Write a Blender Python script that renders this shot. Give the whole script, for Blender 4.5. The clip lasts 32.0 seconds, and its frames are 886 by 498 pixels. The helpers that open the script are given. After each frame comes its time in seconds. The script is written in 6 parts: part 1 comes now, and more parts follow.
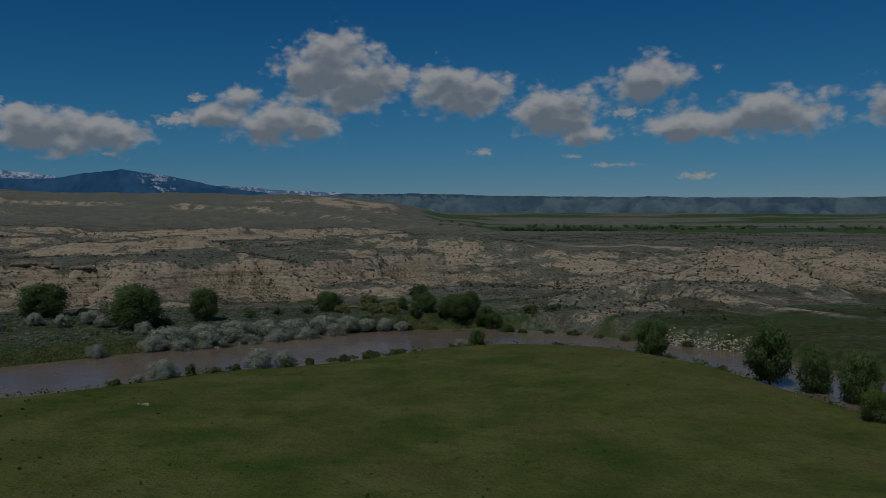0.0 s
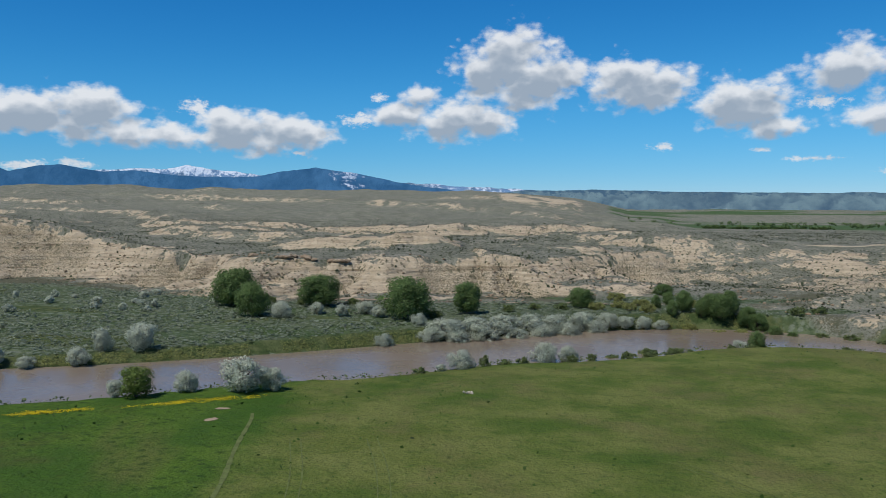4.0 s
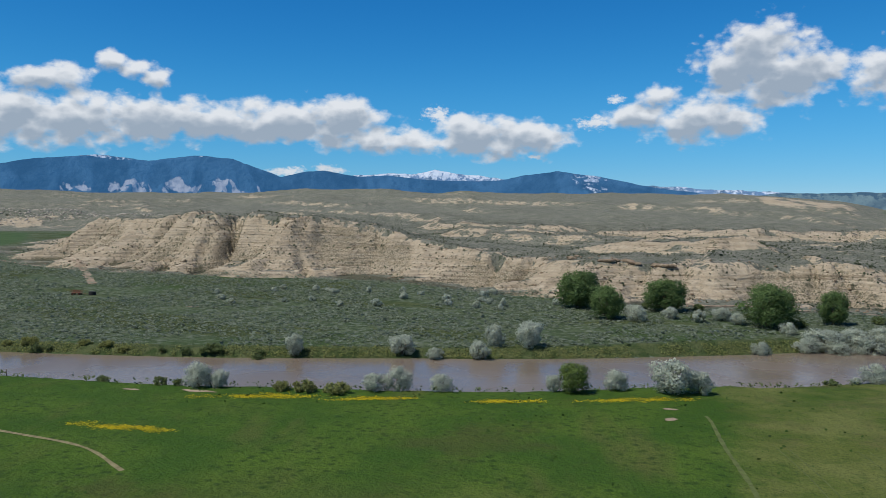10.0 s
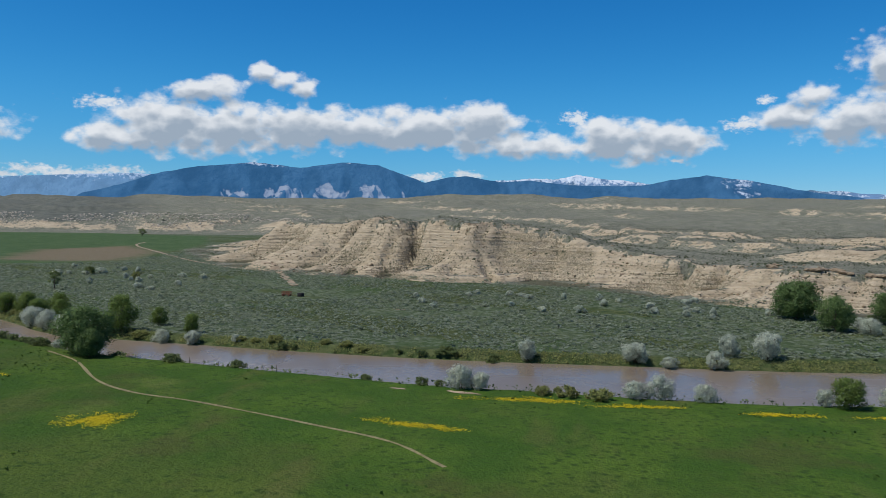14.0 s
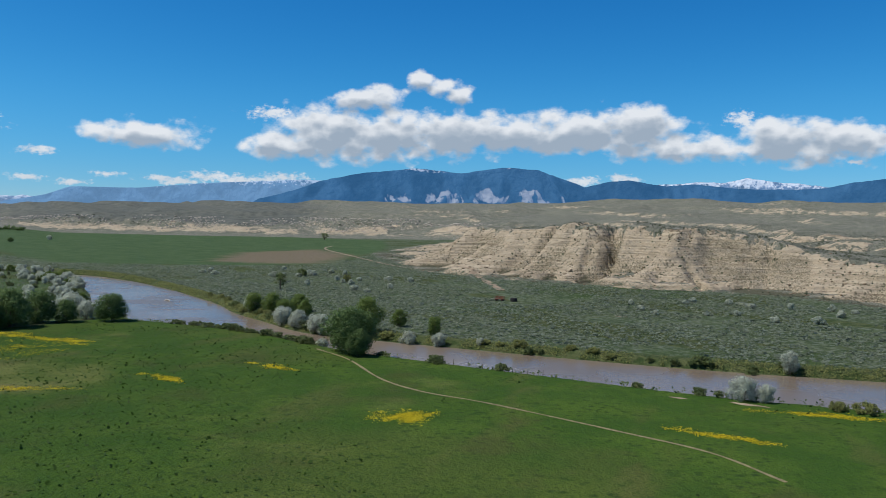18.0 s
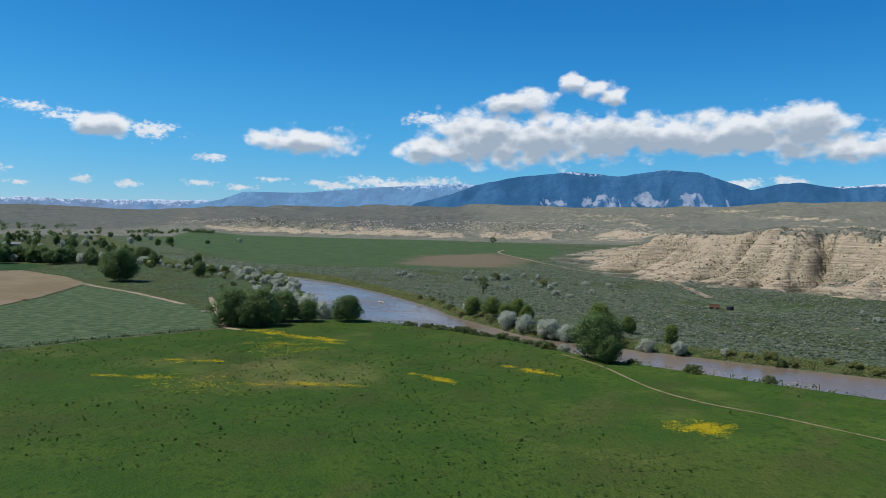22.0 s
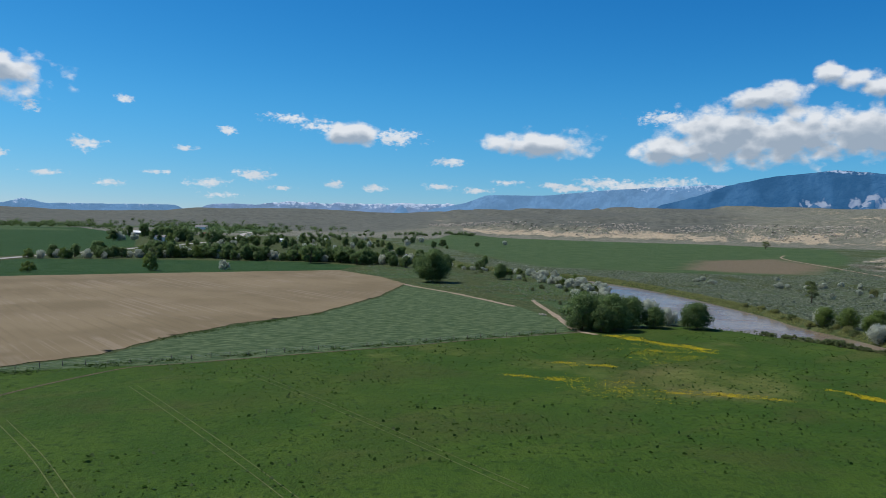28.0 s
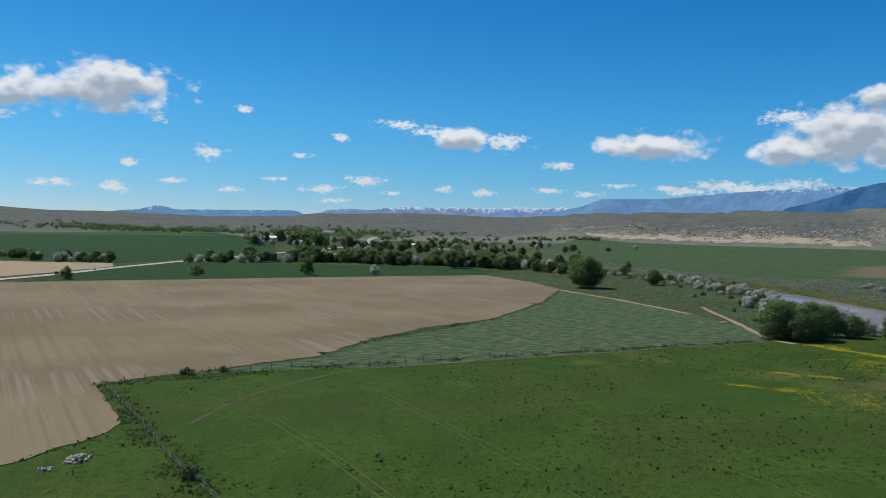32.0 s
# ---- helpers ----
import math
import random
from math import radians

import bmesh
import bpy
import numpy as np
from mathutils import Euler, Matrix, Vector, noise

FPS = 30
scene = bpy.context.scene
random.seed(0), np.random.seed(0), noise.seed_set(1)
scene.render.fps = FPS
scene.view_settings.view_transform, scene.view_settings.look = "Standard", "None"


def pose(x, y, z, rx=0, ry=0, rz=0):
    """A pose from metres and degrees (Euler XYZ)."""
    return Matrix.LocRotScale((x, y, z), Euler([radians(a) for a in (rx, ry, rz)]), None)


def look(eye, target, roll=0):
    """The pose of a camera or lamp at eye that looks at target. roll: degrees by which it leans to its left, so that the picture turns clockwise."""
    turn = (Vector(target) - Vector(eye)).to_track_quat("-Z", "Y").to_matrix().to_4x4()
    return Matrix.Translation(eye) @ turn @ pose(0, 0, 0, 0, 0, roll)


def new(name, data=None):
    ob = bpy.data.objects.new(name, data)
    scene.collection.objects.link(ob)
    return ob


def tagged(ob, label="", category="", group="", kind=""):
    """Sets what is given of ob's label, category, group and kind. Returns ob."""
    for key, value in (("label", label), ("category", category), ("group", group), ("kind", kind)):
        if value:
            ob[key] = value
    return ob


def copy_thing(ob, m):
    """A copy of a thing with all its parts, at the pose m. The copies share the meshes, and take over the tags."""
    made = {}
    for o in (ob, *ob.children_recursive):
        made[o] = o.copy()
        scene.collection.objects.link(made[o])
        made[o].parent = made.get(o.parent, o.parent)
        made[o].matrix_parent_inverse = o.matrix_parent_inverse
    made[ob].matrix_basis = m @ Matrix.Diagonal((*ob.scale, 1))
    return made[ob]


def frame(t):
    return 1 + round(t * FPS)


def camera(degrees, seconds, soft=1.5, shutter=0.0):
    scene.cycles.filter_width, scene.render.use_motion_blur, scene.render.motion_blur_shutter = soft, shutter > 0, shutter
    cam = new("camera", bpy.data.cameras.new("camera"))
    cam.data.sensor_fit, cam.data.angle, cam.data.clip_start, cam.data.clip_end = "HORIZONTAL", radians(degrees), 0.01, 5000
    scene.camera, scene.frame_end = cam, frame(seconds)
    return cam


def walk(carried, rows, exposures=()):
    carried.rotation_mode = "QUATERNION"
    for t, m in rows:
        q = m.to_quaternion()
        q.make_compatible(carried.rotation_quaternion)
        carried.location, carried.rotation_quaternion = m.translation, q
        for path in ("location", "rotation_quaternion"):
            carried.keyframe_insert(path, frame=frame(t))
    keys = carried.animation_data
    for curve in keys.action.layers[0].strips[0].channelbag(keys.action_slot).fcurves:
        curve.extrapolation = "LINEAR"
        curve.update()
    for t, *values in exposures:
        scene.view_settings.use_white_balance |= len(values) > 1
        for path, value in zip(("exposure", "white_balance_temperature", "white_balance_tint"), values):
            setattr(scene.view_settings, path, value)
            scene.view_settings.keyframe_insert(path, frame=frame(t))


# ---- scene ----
cam = camera(56.4, 32.0, soft=0.7)
METRES, EYE, TILT, LEAN, TURN = 215.6, 36.0, 0.0, 0.0, 0.0
ROWS = [
    (0.0, 0.0, 0.0, 0.0, 0.01, -1.98, -0.16),
    (0.5, -0.0167, -0.0016, 0.0001, 1.77, -1.99, -0.2),
    (1.0, -0.0333, -0.0032, 0.0, 3.36, -2.05, -0.21),
    (1.5, -0.05, -0.0056, -0.0002, 4.72, -2.09, -0.22),
    (2.0, -0.0664, -0.0081, -0.0006, 6.46, -2.12, -0.26),
    (2.5, -0.0828, -0.0114, -0.0003, 7.95, -2.17, -0.29),
    (3.0, -0.099, -0.0156, -0.0003, 9.4, -2.21, -0.34),
    (3.5, -0.115, -0.0199, 0.0, 10.75, -2.26, -0.37),
    (5.5, -0.1772, -0.0415, 0.0006, 16.22, -2.28, -0.49),
    (6.0, -0.1924, -0.0481, 0.0006, 17.54, -2.28, -0.53),
    (6.5, -0.2071, -0.0544, 0.0005, 18.87, -2.28, -0.56),
    (7.0, -0.2216, -0.0609, 0.0005, 20.5, -2.28, -0.56),
    (7.5, -0.2359, -0.0678, 0.0005, 21.87, -2.28, -0.56),
    (8.0, -0.2496, -0.0749, 0.0003, 23.37, -2.27, -0.58),
    (8.5, -0.263, -0.0826, 0.0003, 24.54, -2.27, -0.61),
    (9.0, -0.276, -0.0899, 0.0, 25.71, -2.27, -0.66),
    (9.5, -0.2885, -0.0975, -0.0002, 26.98, -2.23, -0.67),
    (10.0, -0.3009, -0.1052, -0.0002, 28.2, -2.21, -0.72),
    (10.5, -0.3134, -0.1134, 0.0001, 29.23, -2.19, -0.74),
    (11.0, -0.3257, -0.1218, -0.0002, 30.05, -2.16, -0.8),
    (11.5, -0.3381, -0.1305, -0.0003, 31.3, -2.12, -0.8),
    (12.0, -0.3503, -0.1393, -0.0004, 33.17, -2.11, -0.81),
    (12.5, -0.3622, -0.1485, -0.0, 34.46, -2.1, -0.81),
    (13.0, -0.3744, -0.1578, -0.0001, 35.65, -2.06, -0.86),
    (13.5, -0.3861, -0.1675, -0.0001, 36.59, -2.01, -0.88),
    (14.0, -0.397, -0.177, 0.0001, 37.67, -1.98, -0.9),
    (14.5, -0.4082, -0.188, 0.0, 39.38, -1.95, -0.88),
    (16.5, -0.4517, -0.2321, 0.0002, 44.64, -1.84, -0.97),
    (17.0, -0.4624, -0.2432, 0.0, 46.04, -1.84, -1.0),
    (17.5, -0.472, -0.2551, 0.0002, 47.25, -1.82, -0.99),
    (18.0, -0.4817, -0.2669, 0.0004, 48.34, -1.82, -1.0),
    (18.5, -0.4915, -0.2788, 0.0003, 49.59, -1.8, -1.03),
    (19.0, -0.5006, -0.2913, 0.0004, 50.86, -1.79, -1.03),
    (19.5, -0.5099, -0.3037, 0.0004, 51.99, -1.77, -1.04),
    (20.0, -0.5186, -0.3166, 0.0004, 53.41, -1.75, -1.06),
    (20.5, -0.5276, -0.3295, 0.0005, 54.53, -1.75, -1.08),
    (21.0, -0.5358, -0.3432, 0.0008, 56.07, -1.74, -1.1),
    (21.5, -0.5446, -0.3563, 0.0009, 57.3, -1.74, -1.12),
    (22.0, -0.5525, -0.3699, 0.001, 58.72, -1.75, -1.14),
    (22.5, -0.5607, -0.383, 0.001, 60.17, -1.75, -1.15),
    (23.0, -0.5678, -0.3966, 0.0009, 61.17, -1.77, -1.2),
    (23.5, -0.575, -0.4099, 0.001, 62.43, -1.78, -1.22),
    (24.0, -0.582, -0.4237, 0.0011, 63.81, -1.81, -1.22),
    (24.5, -0.5886, -0.4375, 0.0012, 64.98, -1.82, -1.22),
    (25.0, -0.595, -0.4517, 0.0013, 66.49, -1.82, -1.23),
    (25.5, -0.6013, -0.4659, 0.0015, 67.99, -1.83, -1.22),
    (27.5, -0.6239, -0.5255, 0.0014, 73.36, -1.87, -1.16),
    (28.0, -0.6282, -0.5408, 0.0015, 74.83, -1.89, -1.15),
    (28.5, -0.6317, -0.5561, 0.0015, 76.03, -1.89, -1.15),
    (29.0, -0.6354, -0.5711, 0.0016, 77.2, -1.88, -1.12),
    (29.5, -0.6383, -0.5861, 0.0017, 77.92, -1.86, -1.12),
    (30.0, -0.6409, -0.6008, 0.0016, 78.27, -1.84, -1.1),
    (30.5, -0.6432, -0.6156, 0.0015, 79.6, -1.83, -1.07),
    (31.0, -0.6451, -0.6304, 0.0015, 80.2, -1.8, -1.05),
    (31.5, -0.6468, -0.6455, 0.0017, 81.21, -1.77, -1.0),
    (32.0, -0.6481, -0.6606, 0.0019, 82.38, -1.72, -0.94),
]
FADE = [(0.0, -1.66), (0.1, -1.25), (0.2, -0.8), (0.3, -0.25), (0.4, 0.0), (0.5, 0.0), (17.0, 0.03), (20.0, 0.12), (23.0, 0.12), (27.0, 0.02), (32.0, 0.02)]
walk(cam, [(t, pose(0, 0, EYE, TILT, LEAN, TURN) @ pose(METRES * x, METRES * y, METRES * z, 90 + pitch, roll, yaw)) for t, x, y, z, yaw, pitch, roll in ROWS], FADE)

# ---- sun, sky and clouds ----
SUN_TURN, SUN_RISE = radians(211), radians(56)      # clockwise from +y, above the horizon
TO_SUN = Vector((math.sin(SUN_TURN) * math.cos(SUN_RISE), math.cos(SUN_TURN) * math.cos(SUN_RISE), math.sin(SUN_RISE)))
sun_data = bpy.data.lights.new("sun", "SUN")
sun_data.energy, sun_data.angle, sun_data.color = 4.5, radians(0.55), (1.0, 0.955, 0.88)
sun = new("sun", sun_data)
sun.matrix_world = look((0, 0, 400), tuple(Vector((0, 0, 400)) - TO_SUN))

# clouds as (azimuth to the left of +y, elevation, half width, half height), all in degrees
BANK_NORTH = [(7.4, 9.9, 3.0, 2.6), (4.9, 9.5, 2.4, 1.9), (9.3, 9.4, 2.2, 1.7), (10.9, 6.4, 3.2, 1.3), (13.6, 8.2, 1.4, 0.8), (18.0, 6.5, 1.4, 0.6),
              (15.2, 6.9, 2.4, 0.7), (-1.1, 8.8, 3.1, 1.5), (0.4, 9.4, 1.6, 1.2), (-7.6, 7.4, 2.9, 1.7), (-9.9, 5.9, 2.0, 0.7), (-14.2, 9.4, 2.5, 1.4),
              (-12.4, 7.3, 1.6, 0.5), (-16.3, 6.2, 2.9, 0.9), (-21.9, 7.0, 3.5, 1.3), (-2.7, 4.7, 1.0, 0.35)]
PUFFS_NORTH = [(-12.1, 3.8, 1.8, 0.25), (-17.1, 3.0, 1.5, 0.3), (16.4, 8.0, 0.8, 0.45), (28.6, 7.0, 1.3, 0.6), (26.1, 5.6, 2.6, 1.35), (23.0, 5.5, 2.8, 1.2), (-30.0, 7.5, 3.5, 1.3)]
BANK_WEST = [(56.3, 5.9, 3.5, 1.6), (52.5, 5.8, 4.3, 1.5), (48.4, 6.0, 3.9, 1.4), (44.0, 6.1, 3.9, 1.2), (39.2, 6.3, 4.3, 1.3), (35.4, 6.4, 2.9, 1.6),
             (33.0, 5.3, 2.2, 0.9), (30.6, 5.2, 2.2, 0.7), (28.4, 6.9, 1.0, 0.55), (53.5, 8.4, 2.2, 0.75), (49.8, 9.8, 1.0, 0.64), (48.6, 9.3, 1.1, 0.64), (47.3, 8.8, 1.1, 0.62),
             (60.1, 7.2, 1.9, 0.55), (59.0, 5.0, 2.7, 0.8)]
LOW_WEST = [(39.0, 2.9, 1.6, 0.3), (36.0, 3.1, 1.2, 0.3), (68.4, 5.4, 3.1, 0.9), (67.4, 2.6, 1.5, 0.3), (64.2, 2.8, 1.8, 0.42), (60.6, 2.75, 1.7, 0.36), (85.4, 6.8, 1.9, 0.4), (83.1, 6.3, 1.6, 0.5), (81.3, 5.9, 1.8, 0.7),
            (78.3, 5.7, 2.2, 0.6), (74.5, 4.1, 1.3, 0.35), (75.2, 2.4, 1.2, 0.3), (90.8, 2.3, 1.4, 0.4), (87.8, 2.9, 1.4, 0.45), (89.5, 5.8, 0.6, 0.35), (92.1, 4.5, 0.8, 0.28)]
FAR_WEST = [(82.3, 2.4, 0.9, 0.35), (79.6, 2.2, 0.9, 0.3), (109.6, 7.8, 2.6, 1.0), (104.4, 8.4, 3.8, 1.4), (101.4, 6.7, 0.6, 0.45), (111.0, 6.3, 1.4, 0.45), (98.2, 4.5, 1.1, 0.55),
            (95.9, 7.5, 0.7, 0.35), (103.3, 3.7, 0.7, 0.3), (107.6, 2.3, 1.5, 0.4), (104.0, 2.1, 1.1, 0.45), (96.8, 2.1, 1.1, 0.28), (90.0, 1.5, 1.5, 0.25), (116.0, 6.0, 3.0, 1.2)]

THIN_WEST = [(70.6, 2.75, 1.0, 0.25), (66.0, 2.45, 2.2, 0.3), (62.3, 2.6, 2.4, 0.45), (59.0, 2.9, 1.8, 0.4), (72.5, 2.2, 1.2, 0.22), (100.5, 2.6, 1.3, 0.2), (94.0, 2.9, 1.0, 0.18), (86.0, 2.1, 1.0, 0.2), (38.6, 3.0, 1.2, 0.35), (36.4, 3.3, 0.9, 0.3), (22.0, 4.2, 0.6, 0.2), (-9.0, 4.4, 0.8, 0.2)]
ALL_CLOUDS = BANK_NORTH + PUFFS_NORTH + BANK_WEST + LOW_WEST + FAR_WEST + THIN_WEST


def make_sky():
    w = bpy.data.worlds.new("sky")
    scene.world = w
    w.use_nodes = True
    nt = w.node_tree
    nt.nodes.clear()
    nd, ln = nt.nodes.new, nt.links.new

    def mth(op, a, b=None, c=None, clamp=False):
        n = nd("ShaderNodeMath")
        n.operation, n.use_clamp = op, clamp
        for k, v in enumerate((a, b, c)):
            if v is None:
                continue
            if isinstance(v, (int, float)):
                n.inputs[k].default_value = v
            else:
                ln(v, n.inputs[k])
        return n.outputs[0]

    def smooth(v, lo, hi, a=0.0, b=1.0):
        n = nd("ShaderNodeMapRange")
        n.interpolation_type = "SMOOTHSTEP"
        ln(v, n.inputs[0])
        for k, x in zip((1, 2, 3, 4), (lo, hi, a, b)):
            n.inputs[k].default_value = x
        return n.outputs[0]

    sky = nd("ShaderNodeTexSky")
    sky.sky_type, sky.sun_disc = "NISHITA", False
    sky.sun_elevation, sky.sun_rotation = SUN_RISE, SUN_TURN
    sky.altitude, sky.air_density, sky.dust_density, sky.ozone_density = 1200, 0.85, 0.05, 2.2
    tc = nd("ShaderNodeTexCoord")
    sep = nd("ShaderNodeSeparateXYZ")
    ln(tc.outputs["Generated"], sep.inputs[0])
    az = mth("MULTIPLY", mth("ARCTAN2", mth("MULTIPLY", sep.outputs[0], -1.0), sep.outputs[1]), 57.29578)
    el = mth("MULTIPLY", mth("ARCSINE", sep.outputs[2]), 57.29578)
    comb = nd("ShaderNodeCombineXYZ")
    ln(az, comb.inputs[0]), ln(el, comb.inputs[1])

    def billow(scale, detail, rough, stretch=1.5, shift=0.0):
        mp = nd("ShaderNodeVectorMath")
        mp.operation = "MULTIPLY_ADD"
        ln(comb.outputs[0], mp.inputs[0])
        mp.inputs[1].default_value, mp.inputs[2].default_value = (1.0, stretch, 1.0), (shift, shift * 0.6, shift)
        n = nd("ShaderNodeTexNoise")
        n.inputs["Scale"].default_value, n.inputs["Detail"].default_value, n.inputs["Roughness"].default_value = scale, detail, rough
        ln(mp.outputs[0], n.inputs["Vector"])
        return n.outputs[0]

    def field(shift):
        """How deep inside the clouds a direction is, shift degrees higher up."""
        return mth("ADD", mth("SUBTRACT", 1.06, reach([c for c in ALL_CLOUDS if c[3] > 0.6], shift)), swell(shift))

    def reach(clouds, shift):
        near_dist = None
        for a, e, hw, hh in clouds:
            m = nd("ShaderNodeVectorMath")
            m.operation = "MULTIPLY_ADD"
            ln(comb.outputs[0], m.inputs[0])
            k = 0.87
            m.inputs[1].default_value = (k / hw, k / hh, 0)
            m.inputs[2].default_value = (-k * a / hw, k * (shift - e) / hh, 0)
            le = nd("ShaderNodeVectorMath")
            le.operation = "LENGTH"
            ln(m.outputs[0], le.inputs[0])
            near_dist = le.outputs["Value"] if near_dist is None else mth("SMOOTH_MIN", near_dist, le.outputs["Value"], 0.3)
        return near_dist

    def swell(shift):
        lobe = mth("ADD", mth("MULTIPLY", mth("SUBTRACT", 0.42, heads(0.5, shift)), 0.6), mth("MULTIPLY", mth("SUBTRACT", 0.42, heads(1.25, shift)), 0.34))
        soft = mth("MULTIPLY", mth("SUBTRACT", billow(0.42, 2.0, 0.5, 1.3, 17.0), 0.5), 0.9)
        return mth("ADD", lobe, soft)

    def heads(scale, shift):
        """Distance from the middles of rounded cloud heads."""
        mp = nd("ShaderNodeVectorMath")
        mp.operation = "MULTIPLY_ADD"
        ln(comb.outputs[0], mp.inputs[0])
        mp.inputs[1].default_value, mp.inputs[2].default_value = (0.85, 1.25, 0.0), (0.0, 1.25 * shift, 0.0)
        bent = nd("ShaderNodeTexNoise")
        bent.inputs["Scale"].default_value, bent.inputs["Detail"].default_value = scale * 1.6, 3.0
        ln(mp.outputs[0], bent.inputs["Vector"])
        add = nd("ShaderNodeVectorMath")
        add.operation = "MULTIPLY_ADD"
        ln(bent.outputs["Color"], add.inputs[0])
        add.inputs[1].default_value = (0.8 / scale, 0.8 / scale, 0.0)
        ln(mp.outputs[0], add.inputs[2])
        vo = nd("ShaderNodeTexVoronoi")
        vo.voronoi_dimensions, vo.feature = "2D", "SMOOTH_F1"
        vo.inputs["Scale"].default_value, vo.inputs["Smoothness"].default_value = scale, 0.35
        ln(add.outputs[0], vo.inputs["Vector"])
        return vo.outputs["Distance"]

    body = field(0.0)
    fine, wisp = billow(0.8, 6.0, 0.55, 1.4, 0.0), billow(2.6, 4.0, 0.6, 1.7, 5.0)
    fray = mth("ADD", mth("MULTIPLY", mth("SUBTRACT", fine, 0.5), 0.95), mth("MULTIPLY", mth("SUBTRACT", wisp, 0.5), 0.3))
    dens = mth("ADD", body, fray)
    above = mth("ADD", field(0.6), mth("MULTIPLY", fray, 0.55))
    mask = smooth(dens, -0.08, 0.52)
    # the many little ones, torn by the wind
    shred = mth("ADD", mth("MULTIPLY", mth("SUBTRACT", wisp, 0.5), 1.9), mth("MULTIPLY", mth("SUBTRACT", fine, 0.5), 1.1))
    small = mth("ADD", mth("SUBTRACT", 0.82, reach([c for c in ALL_CLOUDS if c[3] <= 0.6], 0.0)), mth("ADD", shred, mth("MULTIPLY", mth("SUBTRACT", 0.42, heads(1.25, 0.0)), 0.5)))
    mask = mth("MAXIMUM", mask, smooth(small, -0.05, 0.75, 0.0, 0.95))
    # a scatter of small far clouds over the rest of the sky, away from the filmed side
    coarse = billow(0.38, 2.0, 0.5, 1.3, 17.0)
    away = smooth(mth("ABSOLUTE", mth("SUBTRACT", az, 42.0)), 80.0, 100.0)
    rest = mth("MULTIPLY", mth("MULTIPLY", smooth(coarse, 0.56, 0.66), away), smooth(el, 3.0, 6.0))
    mask = mth("MAXIMUM", mask, mth("MULTIPLY", rest, 0.8))
    shade = mth("ADD", smooth(above, 0.85, 0.0, 0.0, 0.9), mth("MULTIPLY", mth("SUBTRACT", dens, above), 0.4), clamp=True)
    tone = nd("ShaderNodeMix")
    tone.data_type = "RGBA"
    ln(shade, tone.inputs[0])
    tone.inputs[6].default_value, tone.inputs[7].default_value = (0.33, 0.4, 0.49, 1), (0.76, 0.79, 0.83, 1)
    # the deep blue of dry mountain air: each colour of the sky falls off in its own way
    parts, join = nd("ShaderNodeSeparateColor"), nd("ShaderNodeCombineColor")
    ln(sky.outputs[0], parts.inputs[0])
    for k, (gain, power) in enumerate(((0.073, 2.2), (0.615, 1.19), (1.42, 0.86))):
        ln(mth("MULTIPLY", mth("MULTIPLY", mth("POWER", parts.outputs[k], power), gain), smooth(el, -1.0, 9.0, (0.56, 0.72, 0.86)[k], 1.0)), join.inputs[k])
    back_sky, back_cloud = nd("ShaderNodeBackground"), nd("ShaderNodeBackground")
    ln(join.outputs[0], back_sky.inputs[0])
    back_sky.inputs[1].default_value = SKY_STRENGTH
    ln(tone.outputs[2], back_cloud.inputs[0])
    back_cloud.inputs[1].default_value = 1.0
    mx, out = nd("ShaderNodeMixShader"), nd("ShaderNodeOutputWorld")
    ln(mth("MULTIPLY", mask, 0.96), mx.inputs[0])
    ln(back_sky.outputs[0], mx.inputs[1]), ln(back_cloud.outputs[0], mx.inputs[2])
    ln(mx.outputs[0], out.inputs[0])


SKY_STRENGTH = 0.1
make_sky()

# ---- materials ----


